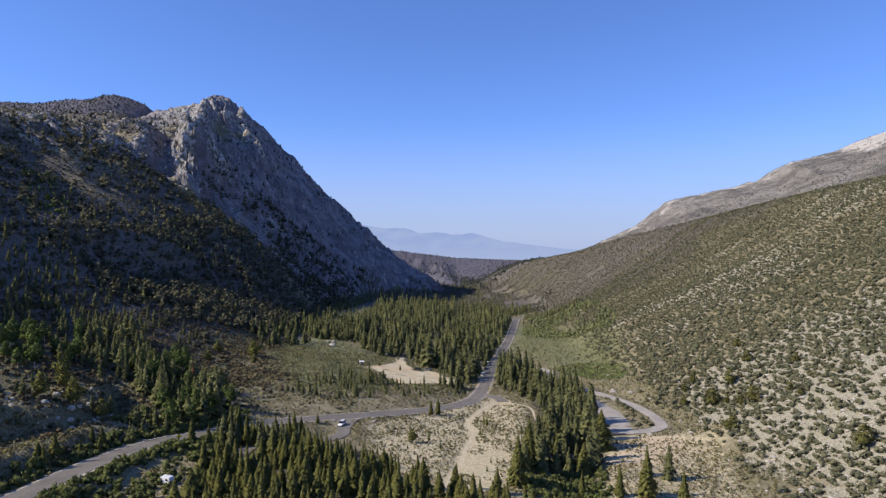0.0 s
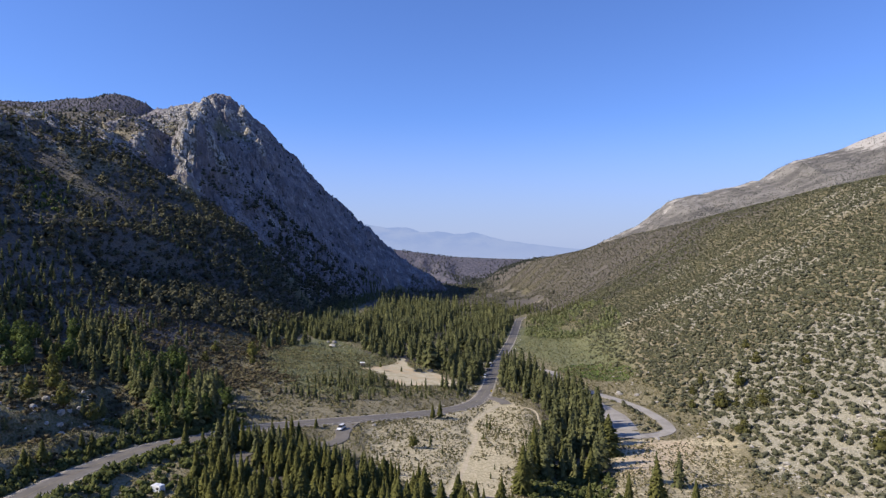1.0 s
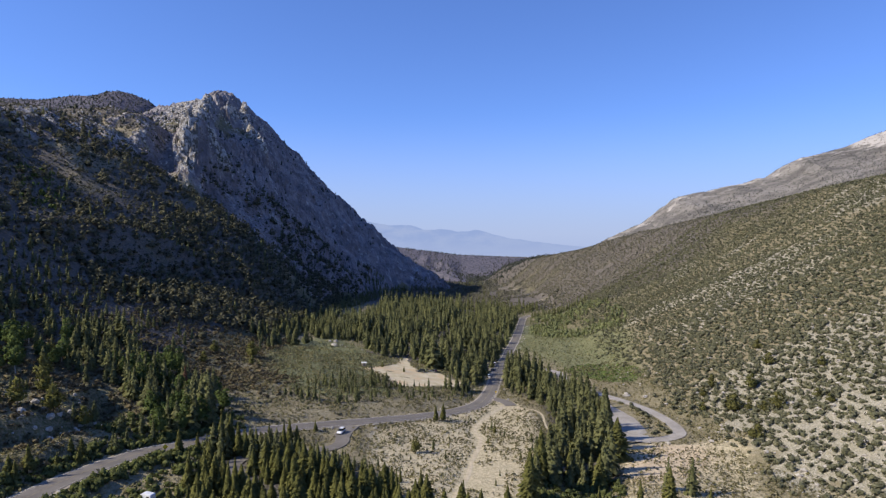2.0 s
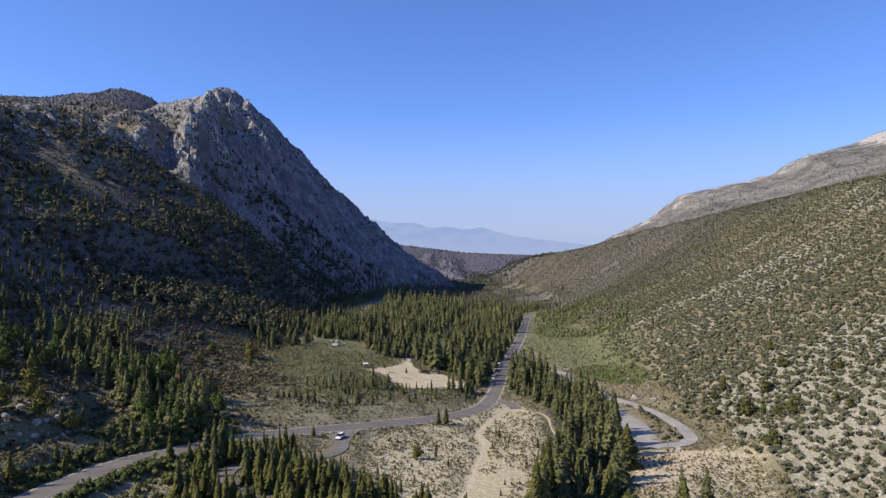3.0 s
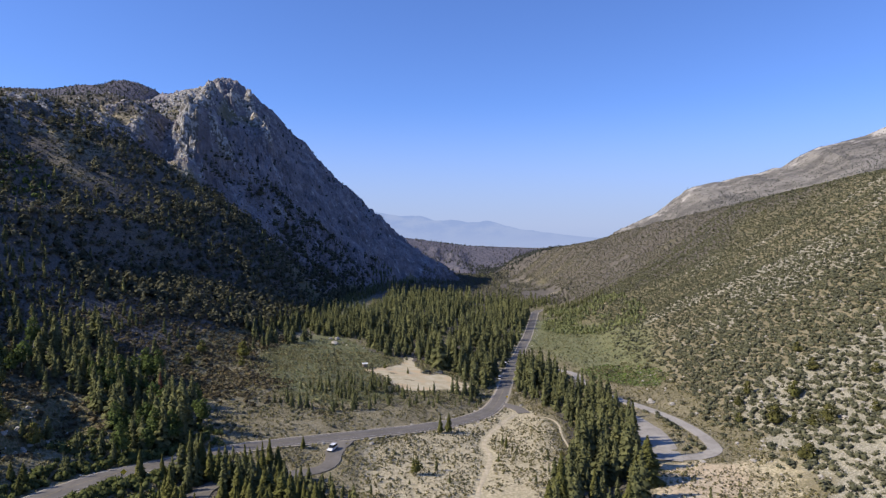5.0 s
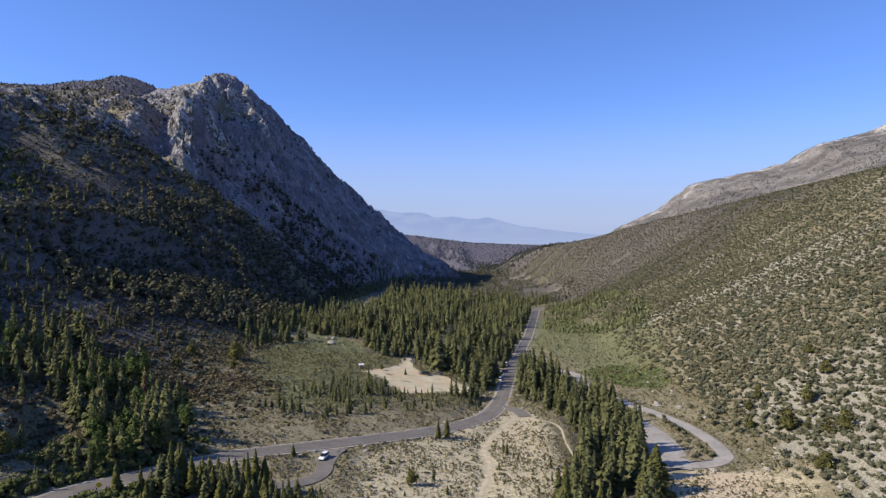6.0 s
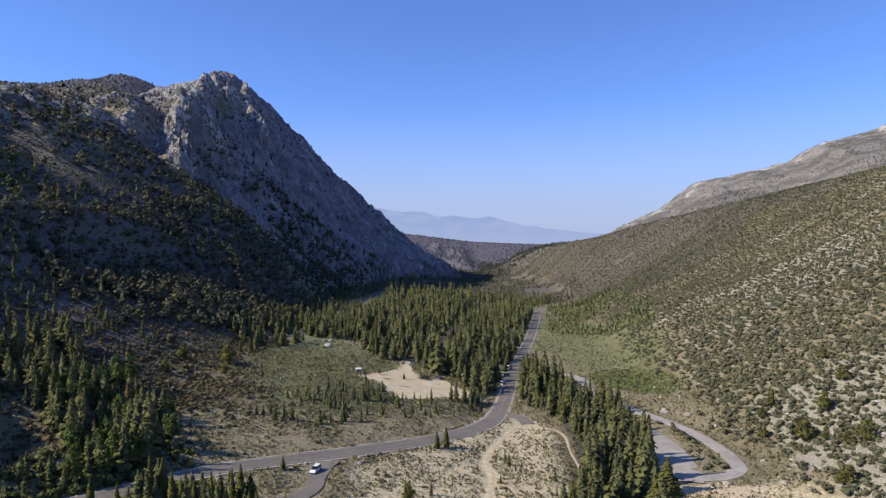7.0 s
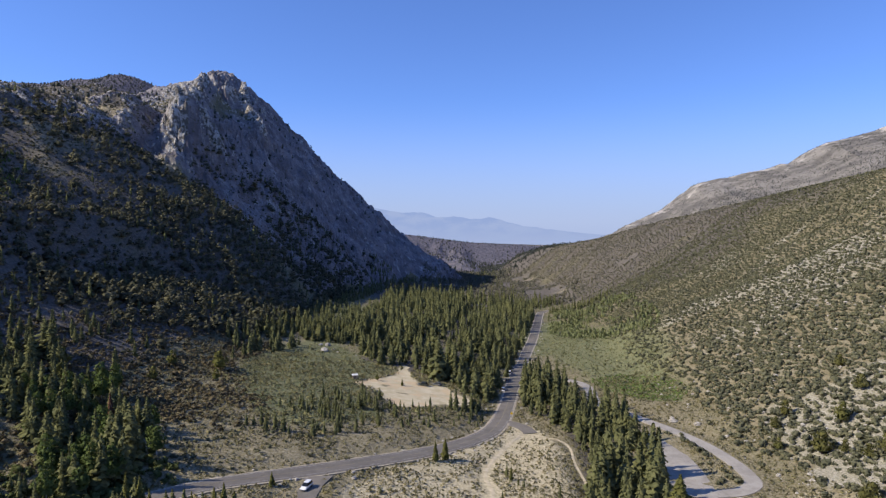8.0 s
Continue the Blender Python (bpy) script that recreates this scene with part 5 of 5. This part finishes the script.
ASPEN_LOBES = [(0, 0, 0.38, 0.2), (0.09, 0.05, 0.58, 0.19), (-0.08, 0.04, 0.55, 0.18), (0.02, -0.08, 0.5, 0.19), (0, 0.02, 0.78, 0.15), (-0.05, -0.03, 0.88, 0.09)]
aspens = [make_broadleaf("aspen_tree", M_ASPEN, M_PALEBARK, "bright green aspen among dark pines", "aspens on the lower slope", 420, 0.042,
                         [(a + rs.uniform(-0.05, 0.05), b + rs.uniform(-0.05, 0.05), c, r * rs.uniform(0.85, 1.15)) for a, b, c, r in ASPEN_LOBES]) for k in range(4)]
spots = []
for poly, d, keep in (([(-168, 238), (-150, 262), (-134, 226), (-143, 200)], 6.0, 0.75), ([(-98, 216), (-90, 229), (-80, 208), (-88, 199)], 4.5, 0.8),
                      ([(-134, 258), (-115, 281), (-97, 242), (-111, 225)], 5.5, 0.7), ([(-106, 241), (-88, 257), (-70, 222), (-84, 211)], 5.5, 0.5)):
    x, y = scatter_in(rs, poly, d, keep, 2.5)
    spots += list(zip(x, y))
for k, (x, y) in enumerate(spots):
    h = rs.uniform(6, 11)
    if k < 4:
        stand(aspens[k], x, y, rs.rand() * 6.28, (h, h, h), 0.3)
    else:
        repeat(aspens[k % 4], x, y, rs.rand() * 6.28, (h, h, h * rs.uniform(0.9, 1.15)), 0.3)

JUNIPER_LOBES = [(0, 0, 0.3, 0.3), (0.2, 0.1, 0.35, 0.25), (-0.2, 0.05, 0.36, 0.26), (0.02, -0.2, 0.4, 0.25), (0.03, 0.08, 0.65, 0.26), (-0.05, 0, 0.82, 0.16)]
junipers = [make_broadleaf("juniper_tree", M_JUNIPER, M_BARK, "yellow green juniper on the stony hillside", "junipers on the hillside", 520, 0.05,
                           [(a + rs.uniform(-0.06, 0.06), b + rs.uniform(-0.06, 0.06), c, r * rs.uniform(0.85, 1.15)) for a, b, c, r in JUNIPER_LOBES]) for k in range(3)]
for k, (x, y, h, w) in enumerate([(124.8, 182, 7.0, 6.6), (114.8, 261.5, 8.0, 7.0), (123.5, 245, 6.8, 5.8), (106.4, 226, 6.2, 5.8), (120, 247.5, 4.4, 4.6), (118.4, 256, 4.8, 3.2), (118, 289.5, 6.4, 4.2),
                                  (112, 284.5, 5.0, 3.8), (140, 283, 6.0, 5.0), (150, 262, 4.4, 4.2), (146, 305, 5.2, 4.4), (133, 236, 4.0, 3.8), (131, 225, 3.6, 3.6)]):
    if k < 3:
        stand(junipers[k], x, y, rs.rand() * 6.28, (1.1 * w, 1.1 * w, h), 0.2)
    else:
        repeat(junipers[k % 3], x, y, rs.rand() * 6.28, (1.1 * w, 1.1 * w, h), 0.2)

# wide dark trees at the meadow edge and over the bench
wide = [make_broadleaf("pinyon_tree", M_PINE, M_BARK, "broad dark pinyon pine at the brushy meadow edge", "pinyons of the bench", 420, 0.055,
                       [(a, b, c, r * rs.uniform(0.85, 1.15)) for a, b, c, r in JUNIPER_LOBES]) for k in range(3)]
for k, (x, y, h) in enumerate([(-100.6, 334, 9.5), (-103, 339, 7.5), (-96, 318, 5), (-134, 279, 8), (-128, 268, 7), (-121, 187, 8.5), (-114, 192, 9), (-108, 197, 7), (-124, 203, 8), (-131, 214, 9),
                               (-141, 232, 8), (-112, 298, 6), (-116, 322, 7), (-88, 452, 6), (-84, 470, 6.5), (-10, 216, 5.5), (126.9, 271.5, 7.5), (107, 272, 4.6), (68.5, 288, 7), (-36, 361, 3.4)]):
    if k < 3:
        stand(wide[k], x, y, rs.rand() * 6.28, (h * 0.8, h * 0.8, h), 0.2)
    else:
        repeat(wide[k % 3], x, y, rs.rand() * 6.28, (h * 0.75, h * 0.75, h), 0.2)

for x, y, h, w in ((-4.4, 263.6, 7.0, 0.9), (-1.4, 266.6, 7.4, 0.9), (-23.8, 358.2, 3.4, 0.9), (-45.3, 226.5, 4.2, 0.9), (27.5, 193, 16.5, 0.95), (22, 176, 14.5, 1.0), (50.3, 173.5, 10, 1.05),
                   (57.3, 221, 14.5, 1.5), (63.4, 258, 15.8, 1.0), (15.2, 167, 7.3, 1.1), (40.9, 179, 8.3, 0.9), (38, 203, 12, 1.0), (46, 199, 11, 1.2), (34, 214, 13, 1.0), (-0.5, 157, 9, 1.1),
                   (4, 160, 10, 1.0), (-5, 158, 8.5, 1.1), (10, 158, 6, 1.0), (18.7, 253.3, 4.7, 0.8), (20.4, 249, 2.6, 0.8), (-11.3, 207.5, 1.6, 1.0),
                   (-66.5, 195.6, 12.9, 1.0), (-64.3, 197, 12.2, 0.95), (-61.6, 195.7, 10.4, 1.1), (-59, 194.5, 8.7, 1.1), (-55.6, 193.4, 8.6, 1.2), (-52, 194.2, 10.9, 1.0), (-48.4, 197, 11.2, 1.0),
                   (-47.3, 199.4, 11.4, 1.0), (-48.5, 193.5, 8.6, 1.1), (-45.4, 200.5, 9.4, 1.0), (-43.1, 192.9, 8, 1.1), (-38.1, 195.7, 6, 1.1), (-76.5, 189.5, 8, 1.0), (-72.5, 192.8, 6, 1.1)):
    repeat(protos[int(7 * h) % 6], x, y, h, (w * h, w * h, h), 0.1)

dead = new("dead_pine_tree")
part("trunk", trunk_arrays(rs, 0.93, 0.014, limbs=5), M_BARK, dead)
part("crown", conifer(rs, 420, 0.17, 0.06), M_DEADPINE, dead)
tagged(stand(dead, -98.5, 246, 0, (11, 11, 12), 0.3), "dead pine with rust red needles among green trees", "tree")

# clumped bushes set apart from the scrub
bushes = []


def leafy_mesh(name, arrays, mat):
    return quick_mesh(name, arrays[0], arrays[1], mat, normals=arrays[2])


for k in range(4):
    ob = new("round_bush", leafy_mesh("round_bush", leafy(rs, 150, 0.12, [(rs.uniform(-0.5, 0.5), rs.uniform(-0.5, 0.5), rs.uniform(0.2, 0.4), rs.uniform(0.4, 0.6)) for q in range(4)]), M_SHRUB))
    bushes.append(tagged(ob, "rounded olive green bush beside the loop road", "bush", "bushes round the loop road"))
for k, (x, y, w) in enumerate([(83.5, 289.5, 1.9), (84.4, 284, 2.0), (84.6, 279.5, 2.1), (84.9, 275, 1.7), (83.5, 292.5, 1.5), (83.9, 296, 1.4), (84.5, 257, 2.0), (86.5, 254, 1.9), (82, 254.5, 1.6), (79.5, 253, 1.3),
                               (85.5, 262, 1.4), (83.5, 268, 1.3), (80.5, 299, 1.5), (96, 290, 1.8), (99, 283, 2.2), (103, 291, 2.4), (101, 279, 1.9), (104, 272, 1.7), (99, 266, 1.6)]):
    stand(bushes[k], x, y, rs.rand() * 6.28, (w, w, w), 0.1) if k < 4 else repeat(bushes[k % 4], x, y, rs.rand() * 6.28, (w, w, w * rs.uniform(0.8, 1.1)), 0.1)

# boulders
rocks = []
for k in range(5):
    ob = new("boulder", quick_mesh("boulder", *boulder(rs, 7, 11), M_GRANITE))
    rocks.append(tagged(ob, "pale granite boulder lying on dry ground", "boulder", "granite boulders"))
for k, (x, y, w) in enumerate([(-75.9, 437, 2.3), (-73.6, 417, 2.6), (-79.5, 434, 1.6), (-70, 424, 1.1), (-66, 418, 0.8), (-55, 414, 0.7), (81.6, 242, 1.15), (93.8, 306, 1.5), (88.2, 317.5, 1.1), (64, 194.5, 0.9),
                               (67.4, 220.5, 0.8), (-87.1, 150, 1.0), (-89, 154.5, 0.9), (-86.8, 147, 1.2), (-88, 152, 0.7), (30.6, 321, 0.9), (87.2, 314, 1.9), (76.5, 316, 0.9), (95, 352, 0.8), (84, 296.5, 1.0),
                               (99, 330, 0.8), (92, 335, 0.7), (-27, 243, 0.8), (-26, 238.5, 0.9), (-25, 240, 0.6), (-118, 184, 1.4), (-113, 189, 1.6),
                               (-109, 197, 1.2), (-116, 191, 1.0), (-111, 185, 1.1), (-120, 193, 1.3), (-101, 203, 0.9), (-104, 200, 0.8)] + [(x0 + rs.uniform(-8, 8), y0 + rs.uniform(-10, 10), rs.uniform(0.5, 1.0)) for x0, y0 in ((101, 250), (124, 210)) for q in range(5)]):
    sc = (w, w * rs.uniform(0.8, 1.1), w * rs.uniform(0.75, 1.0))
    stand(rocks[k], x, y, rs.rand() * 6.28, sc, -0.15 * w) if k < 5 else repeat(rocks[k % 5], x, y, rs.rand() * 6.28, sc, -0.15 * w)

# ---- cars, camper, hut and signs ----
M_WHITE_PAINT = plain_material("white_car_paint", (0.72, 0.72, 0.72), (0.8, 0.8, 0.8), 0.8, 0.25)
M_GREY_PAINT = plain_material("grey_car_paint", (0.12, 0.125, 0.13), (0.16, 0.165, 0.17), 0.8, 0.25)
M_DARK_PAINT = plain_material("dark_green_car_paint", (0.04, 0.05, 0.04), (0.06, 0.07, 0.055), 0.8, 0.25)
M_GLASS = plain_material("tinted_glass", (0.015, 0.018, 0.02), (0.02, 0.022, 0.025), 1.0, 0.08)
M_RUBBER = plain_material("tyre_rubber", (0.02, 0.02, 0.02), (0.035, 0.035, 0.035), 5.0, 0.9)
M_STEEL = plain_material("grey_steel", (0.35, 0.35, 0.36), (0.5, 0.5, 0.5), 4.0, 0.4, 1.0)
M_RED_LAMP = plain_material("red_lamp", (0.35, 0.02, 0.02), (0.45, 0.03, 0.03), 4.0, 0.3)
M_CLEAR_LAMP = plain_material("clear_lamp", (0.6, 0.6, 0.58), (0.75, 0.75, 0.72), 4.0, 0.2)
M_SIGN_YELLOW = plain_material("yellow_sign_face", (0.75, 0.5, 0.03), (0.85, 0.6, 0.05), 3.0, 0.5)
M_TAN_WALL = plain_material("tan_hut_wall", (0.33, 0.26, 0.18), (0.42, 0.34, 0.25), 1.5, 0.9)
M_PALE_ROOF = plain_material("white_metal_roof", (0.58, 0.58, 0.56), (0.66, 0.66, 0.64), 1.0, 0.5)
M_WOOD = plain_material("weathered_wood", (0.2, 0.16, 0.11), (0.3, 0.25, 0.18), 5.0, 0.85)


def mesh_part(name, bm, mat, parent, label=""):
    me = bpy.data.meshes.new(name)
    bm.to_mesh(me)
    bm.free()
    me.materials.append(mat)
    ob = new(name, me)
    ob.parent = parent
    return tagged(ob, label) if label else ob


def box_bm(x0, x1, y0, y1, z0, z1, bevel=0.0, taper=0.0):
    bm = bmesh.new()
    bmesh.ops.create_cube(bm, size=1)
    for v in bm.verts:
        k = 1 - taper if v.co.z > 0 else 1
        v.co = ((x0 + x1) / 2 + v.co.x * (x1 - x0) * k, (y0 + y1) / 2 + v.co.y * (y1 - y0) * k, (z0 + z1) / 2 + v.co.z * (z1 - z0))
    if bevel:
        bmesh.ops.bevel(bm, geom=bm.edges[:], offset=bevel, segments=2, affect='EDGES')
    return bm


def side_loft(profile, half, inset, bevel=0.06):
    """A body from its side outline (y, z), a bit narrower at the top."""
    bm = bmesh.new()
    zs = [z for _, z in profile]
    lo, hi = min(zs), max(zs)
    rows = []
    for sgn in (-1, 1):
        rows.append([bm.verts.new((sgn * (half - inset * (z - lo) / (hi - lo)), y, z)) for y, z in profile])
    bm.faces.new(rows[0])
    bm.faces.new(rows[1][::-1])
    n = len(profile)
    for k in range(n):
        bm.faces.new((rows[0][k], rows[1][k], rows[1][(k + 1) % n], rows[0][(k + 1) % n]))
    bmesh.ops.recalc_face_normals(bm, faces=bm.faces[:])
    if bevel:
        bmesh.ops.bevel(bm, geom=bm.edges[:], offset=bevel, segments=2, affect='EDGES')
    return bm


def disc_bm(x, y, z, r, w, segs=14):
    bm = bmesh.new()
    bmesh.ops.create_cone(bm, cap_ends=True, segments=segs, radius1=r, radius2=r, depth=w,
                          matrix=Matrix.Translation((x, y, z)) @ Matrix.Rotation(math.pi / 2, 4, 'Y'))
    bmesh.ops.bevel(bm, geom=[e for e in bm.edges if len(e.link_faces) == 2 and e.calc_face_angle(0) > 1], offset=0.03, segments=1, affect='EDGES')
    return bm


def wheel(parent, x, y):
    tyre = mesh_part("wheel", disc_bm(x, y, 0.34, 0.34, 0.22), M_RUBBER, parent)
    mesh_part("rim", disc_bm(x + (0.09 if x > 0 else -0.09), y, 0.34, 0.2, 0.08, 10), M_STEEL, tyre)


def make_car(label, paint, long=4.6, tall=1.65):
    car = new("car")
    h = long / 2
    mesh_part("body", side_loft([(-h, 0.35), (-h, 0.78), (-h + 0.15, 0.92), (h - 1.25, 0.96), (h - 0.25, 0.8), (h, 0.6), (h - 0.02, 0.32)], 0.9, 0.06, 0.07), paint, car)
    mesh_part("cabin", side_loft([(-h + 0.1, 0.93), (-h + 0.42, tall - 0.1), (-h + 0.7, tall), (h - 2.1, tall), (h - 1.75, tall - 0.12), (h - 1.15, 0.93)], 0.83, 0.16, 0.06), M_GLASS, car, "tinted windows")
    mesh_part("roof", box_bm(-0.68, 0.68, -h + 0.55, h - 2.0, tall - 0.06, tall + 0.02, 0.03), paint, car)
    for x in (-0.82, 0.82):
        for y in (-h + 0.85, h - 0.85):
            wheel(car, x, y)
        mesh_part("headlight", box_bm(x * 0.8 - 0.14, x * 0.8 + 0.14, h - 0.12, h + 0.02, 0.58, 0.72, 0.02), M_CLEAR_LAMP, car)
        mesh_part("tail_light", box_bm(x * 0.9 - 0.1, x * 0.9 + 0.1, -h - 0.02, -h + 0.1, 0.65, 0.85, 0.02), M_RED_LAMP, car)
        mesh_part("mirror", box_bm(x * 1.1 - 0.08, x * 1.1 + 0.08, h - 1.55, h - 1.42, 0.95, 1.08, 0.02), paint, car)
    mesh_part("bumper", box_bm(-0.8, 0.8, h - 0.08, h + 0.06, 0.35, 0.52, 0.03), M_RUBBER, car)
    return tagged(car, label, "car")


def on_road(car, x, y, turn, lift=0.2):
    car.matrix_basis = Matrix.Translation((x, y, float(height(x, y)) + lift)) @ Matrix.Rotation(turn, 4, 'Z')


white_car = make_car("white estate car turning off at the road junction", M_WHITE_PAINT)
on_road(white_car, -36.6, 227.6, radians(168), 0.2)
parked = make_car("white car parked on the road shoulder under pines", M_WHITE_PAINT, 4.8, 1.75)
on_road(parked, 25.2, 380.0, radians(-11), 0.1)
second = make_car("grey car parked on the road shoulder under pines", M_GREY_PAINT, 4.5, 1.5)
on_road(second, 29.0, 404.0, radians(-11), 0.1)
third = make_car("white van parked on the road shoulder under pines", M_WHITE_PAINT, 5.0, 2.0)
on_road(third, 31.6, 421.0, radians(-10), 0.1)
olive = make_car("dark car parked at the edge of the gravel lot", M_DARK_PAINT, 4.7, 1.75)
on_road(olive, -14.5, 364.0, radians(75), 0.02)
grey = make_car("grey car parked at the edge of the gravel lot", M_GREY_PAINT, 4.5, 1.5)
on_road(grey, -8.0, 368.5, radians(62), 0.02)


def make_camper():
    c = new("camper_trailer")
    mesh_part("body", side_loft([(-1.9, 0.5), (-2.0, 1.2), (-1.85, 2.3), (-1.6, 2.5), (1.5, 2.5), (1.85, 2.2), (2.0, 1.3), (1.8, 0.5)], 1.05, 0.04, 0.1), M_WHITE_PAINT, c)
    for sgn in (-1, 1):
        w = mesh_part("window", box_bm(sgn * 1.03 - 0.03, sgn * 1.03 + 0.03, -1.3, -0.3, 1.35, 1.95, 0.02), M_GLASS, c)
        wheel(c, sgn * 0.95, -0.1)
    mesh_part("door", box_bm(1.02, 1.08, 0.4, 1.1, 0.6, 2.2, 0.02), M_TAN_WALL, c)
    mesh_part("roof_vent", box_bm(-0.3, 0.3, -0.4, 0.3, 2.48, 2.62, 0.04), M_PALE_ROOF, c)
    mesh_part("drawbar", box_bm(-0.08, 0.08, 1.7, 3.0, 0.45, 0.58, 0.02), M_STEEL, c)
    mesh_part("jockey_stand", box_bm(-0.06, 0.06, 2.8, 2.95, 0.0, 0.5, 0.01), M_STEEL, c)
    return tagged(c, "small white camper trailer among green bushes", "trailer")


camper = make_camper()
stand(camper, -70.2, 158.0, radians(70), (0.82, 0.82, 0.82))


def make_hut():
    h = new("toilet_hut")
    mesh_part("wall", box_bm(-1.3, 1.3, -1.5, 1.5, -0.2, 2.3, 0.03), M_TAN_WALL, h)
    roof = mesh_part("roof", side_loft([(-1.95, 2.3), (-1.95, 2.42), (0, 2.95), (1.95, 2.42), (1.95, 2.3)], 1.75, 0.0, 0.03), M_PALE_ROOF, h, "white metal roof")
    door = mesh_part("door", box_bm(-0.45, 0.45, -1.56, -1.48, 0.0, 2.0, 0.02), M_WOOD, h)
    mesh_part("handle", box_bm(0.28, 0.36, -1.62, -1.55, 0.95, 1.1, 0.01), M_STEEL, door)
    mesh_part("vent_pipe", box_bm(0.7, 0.9, 0.6, 0.8, 2.3, 3.6, 0.04), M_STEEL, h)
    return tagged(h, "small tan hut with white roof beside the meadow", "hut")


stand(make_hut(), -46.0, 357.5, radians(15), (0.8, 0.8, 0.8))


def make_sign(label, face, size):
    s = new("road_sign")
    mesh_part("post", box_bm(-0.04, 0.04, -0.04, 0.04, -0.3, 2.4, 0.01), M_WOOD, s)
    bm = box_bm(-size / 2, size / 2, -0.075, -0.045, -size / 2, size / 2, 0.01)
    bmesh.ops.rotate(bm, verts=bm.verts[:], cent=(0, 0, 0), matrix=Matrix.Rotation(math.pi / 4, 3, 'Y'))
    bmesh.ops.translate(bm, verts=bm.verts[:], vec=(0, 0, 2.0))
    mesh_part("panel", bm, face, s)
    return tagged(s, label, "sign")


stand(make_sign("yellow diamond road sign on a wooden post", M_SIGN_YELLOW, 0.95), 25.2, 330.5, 0.1)
stand(make_sign("yellow diamond road sign beside the near road", M_SIGN_YELLOW, 1.1), -80.0, 188.5, 0.3)

# painted bar and arrow head where the side road meets the main road
def paint(name, bm, x, y, turn):
    ob = mesh_part(name, bm, M_WHITE_LINE, side_road)
    ob.matrix_basis = Matrix.Translation((x, y, float(height(x, y)) + 0.24)) @ Matrix.Rotation(radians(turn), 4, 'Z')


paint("stop_bar", box_bm(-2.6, 2.6, -0.2, 0.2, 0, 0.012), -36.4, 234.3, 12)
arrow = bmesh.new()
tip = [arrow.verts.new(p) for p in ((-0.9, 0.2, 0), (0, -1.0, 0), (0.9, 0.2, 0), (0.3, 0.2, 0), (0.3, 1.0, 0), (-0.3, 1.0, 0), (-0.3, 0.2, 0))]
arrow.faces.new(tip[::-1])
bmesh.ops.solidify(arrow, geom=arrow.faces[:], thickness=0.012)
paint("arrow_mark", arrow, -37.0, 232.2, 10)
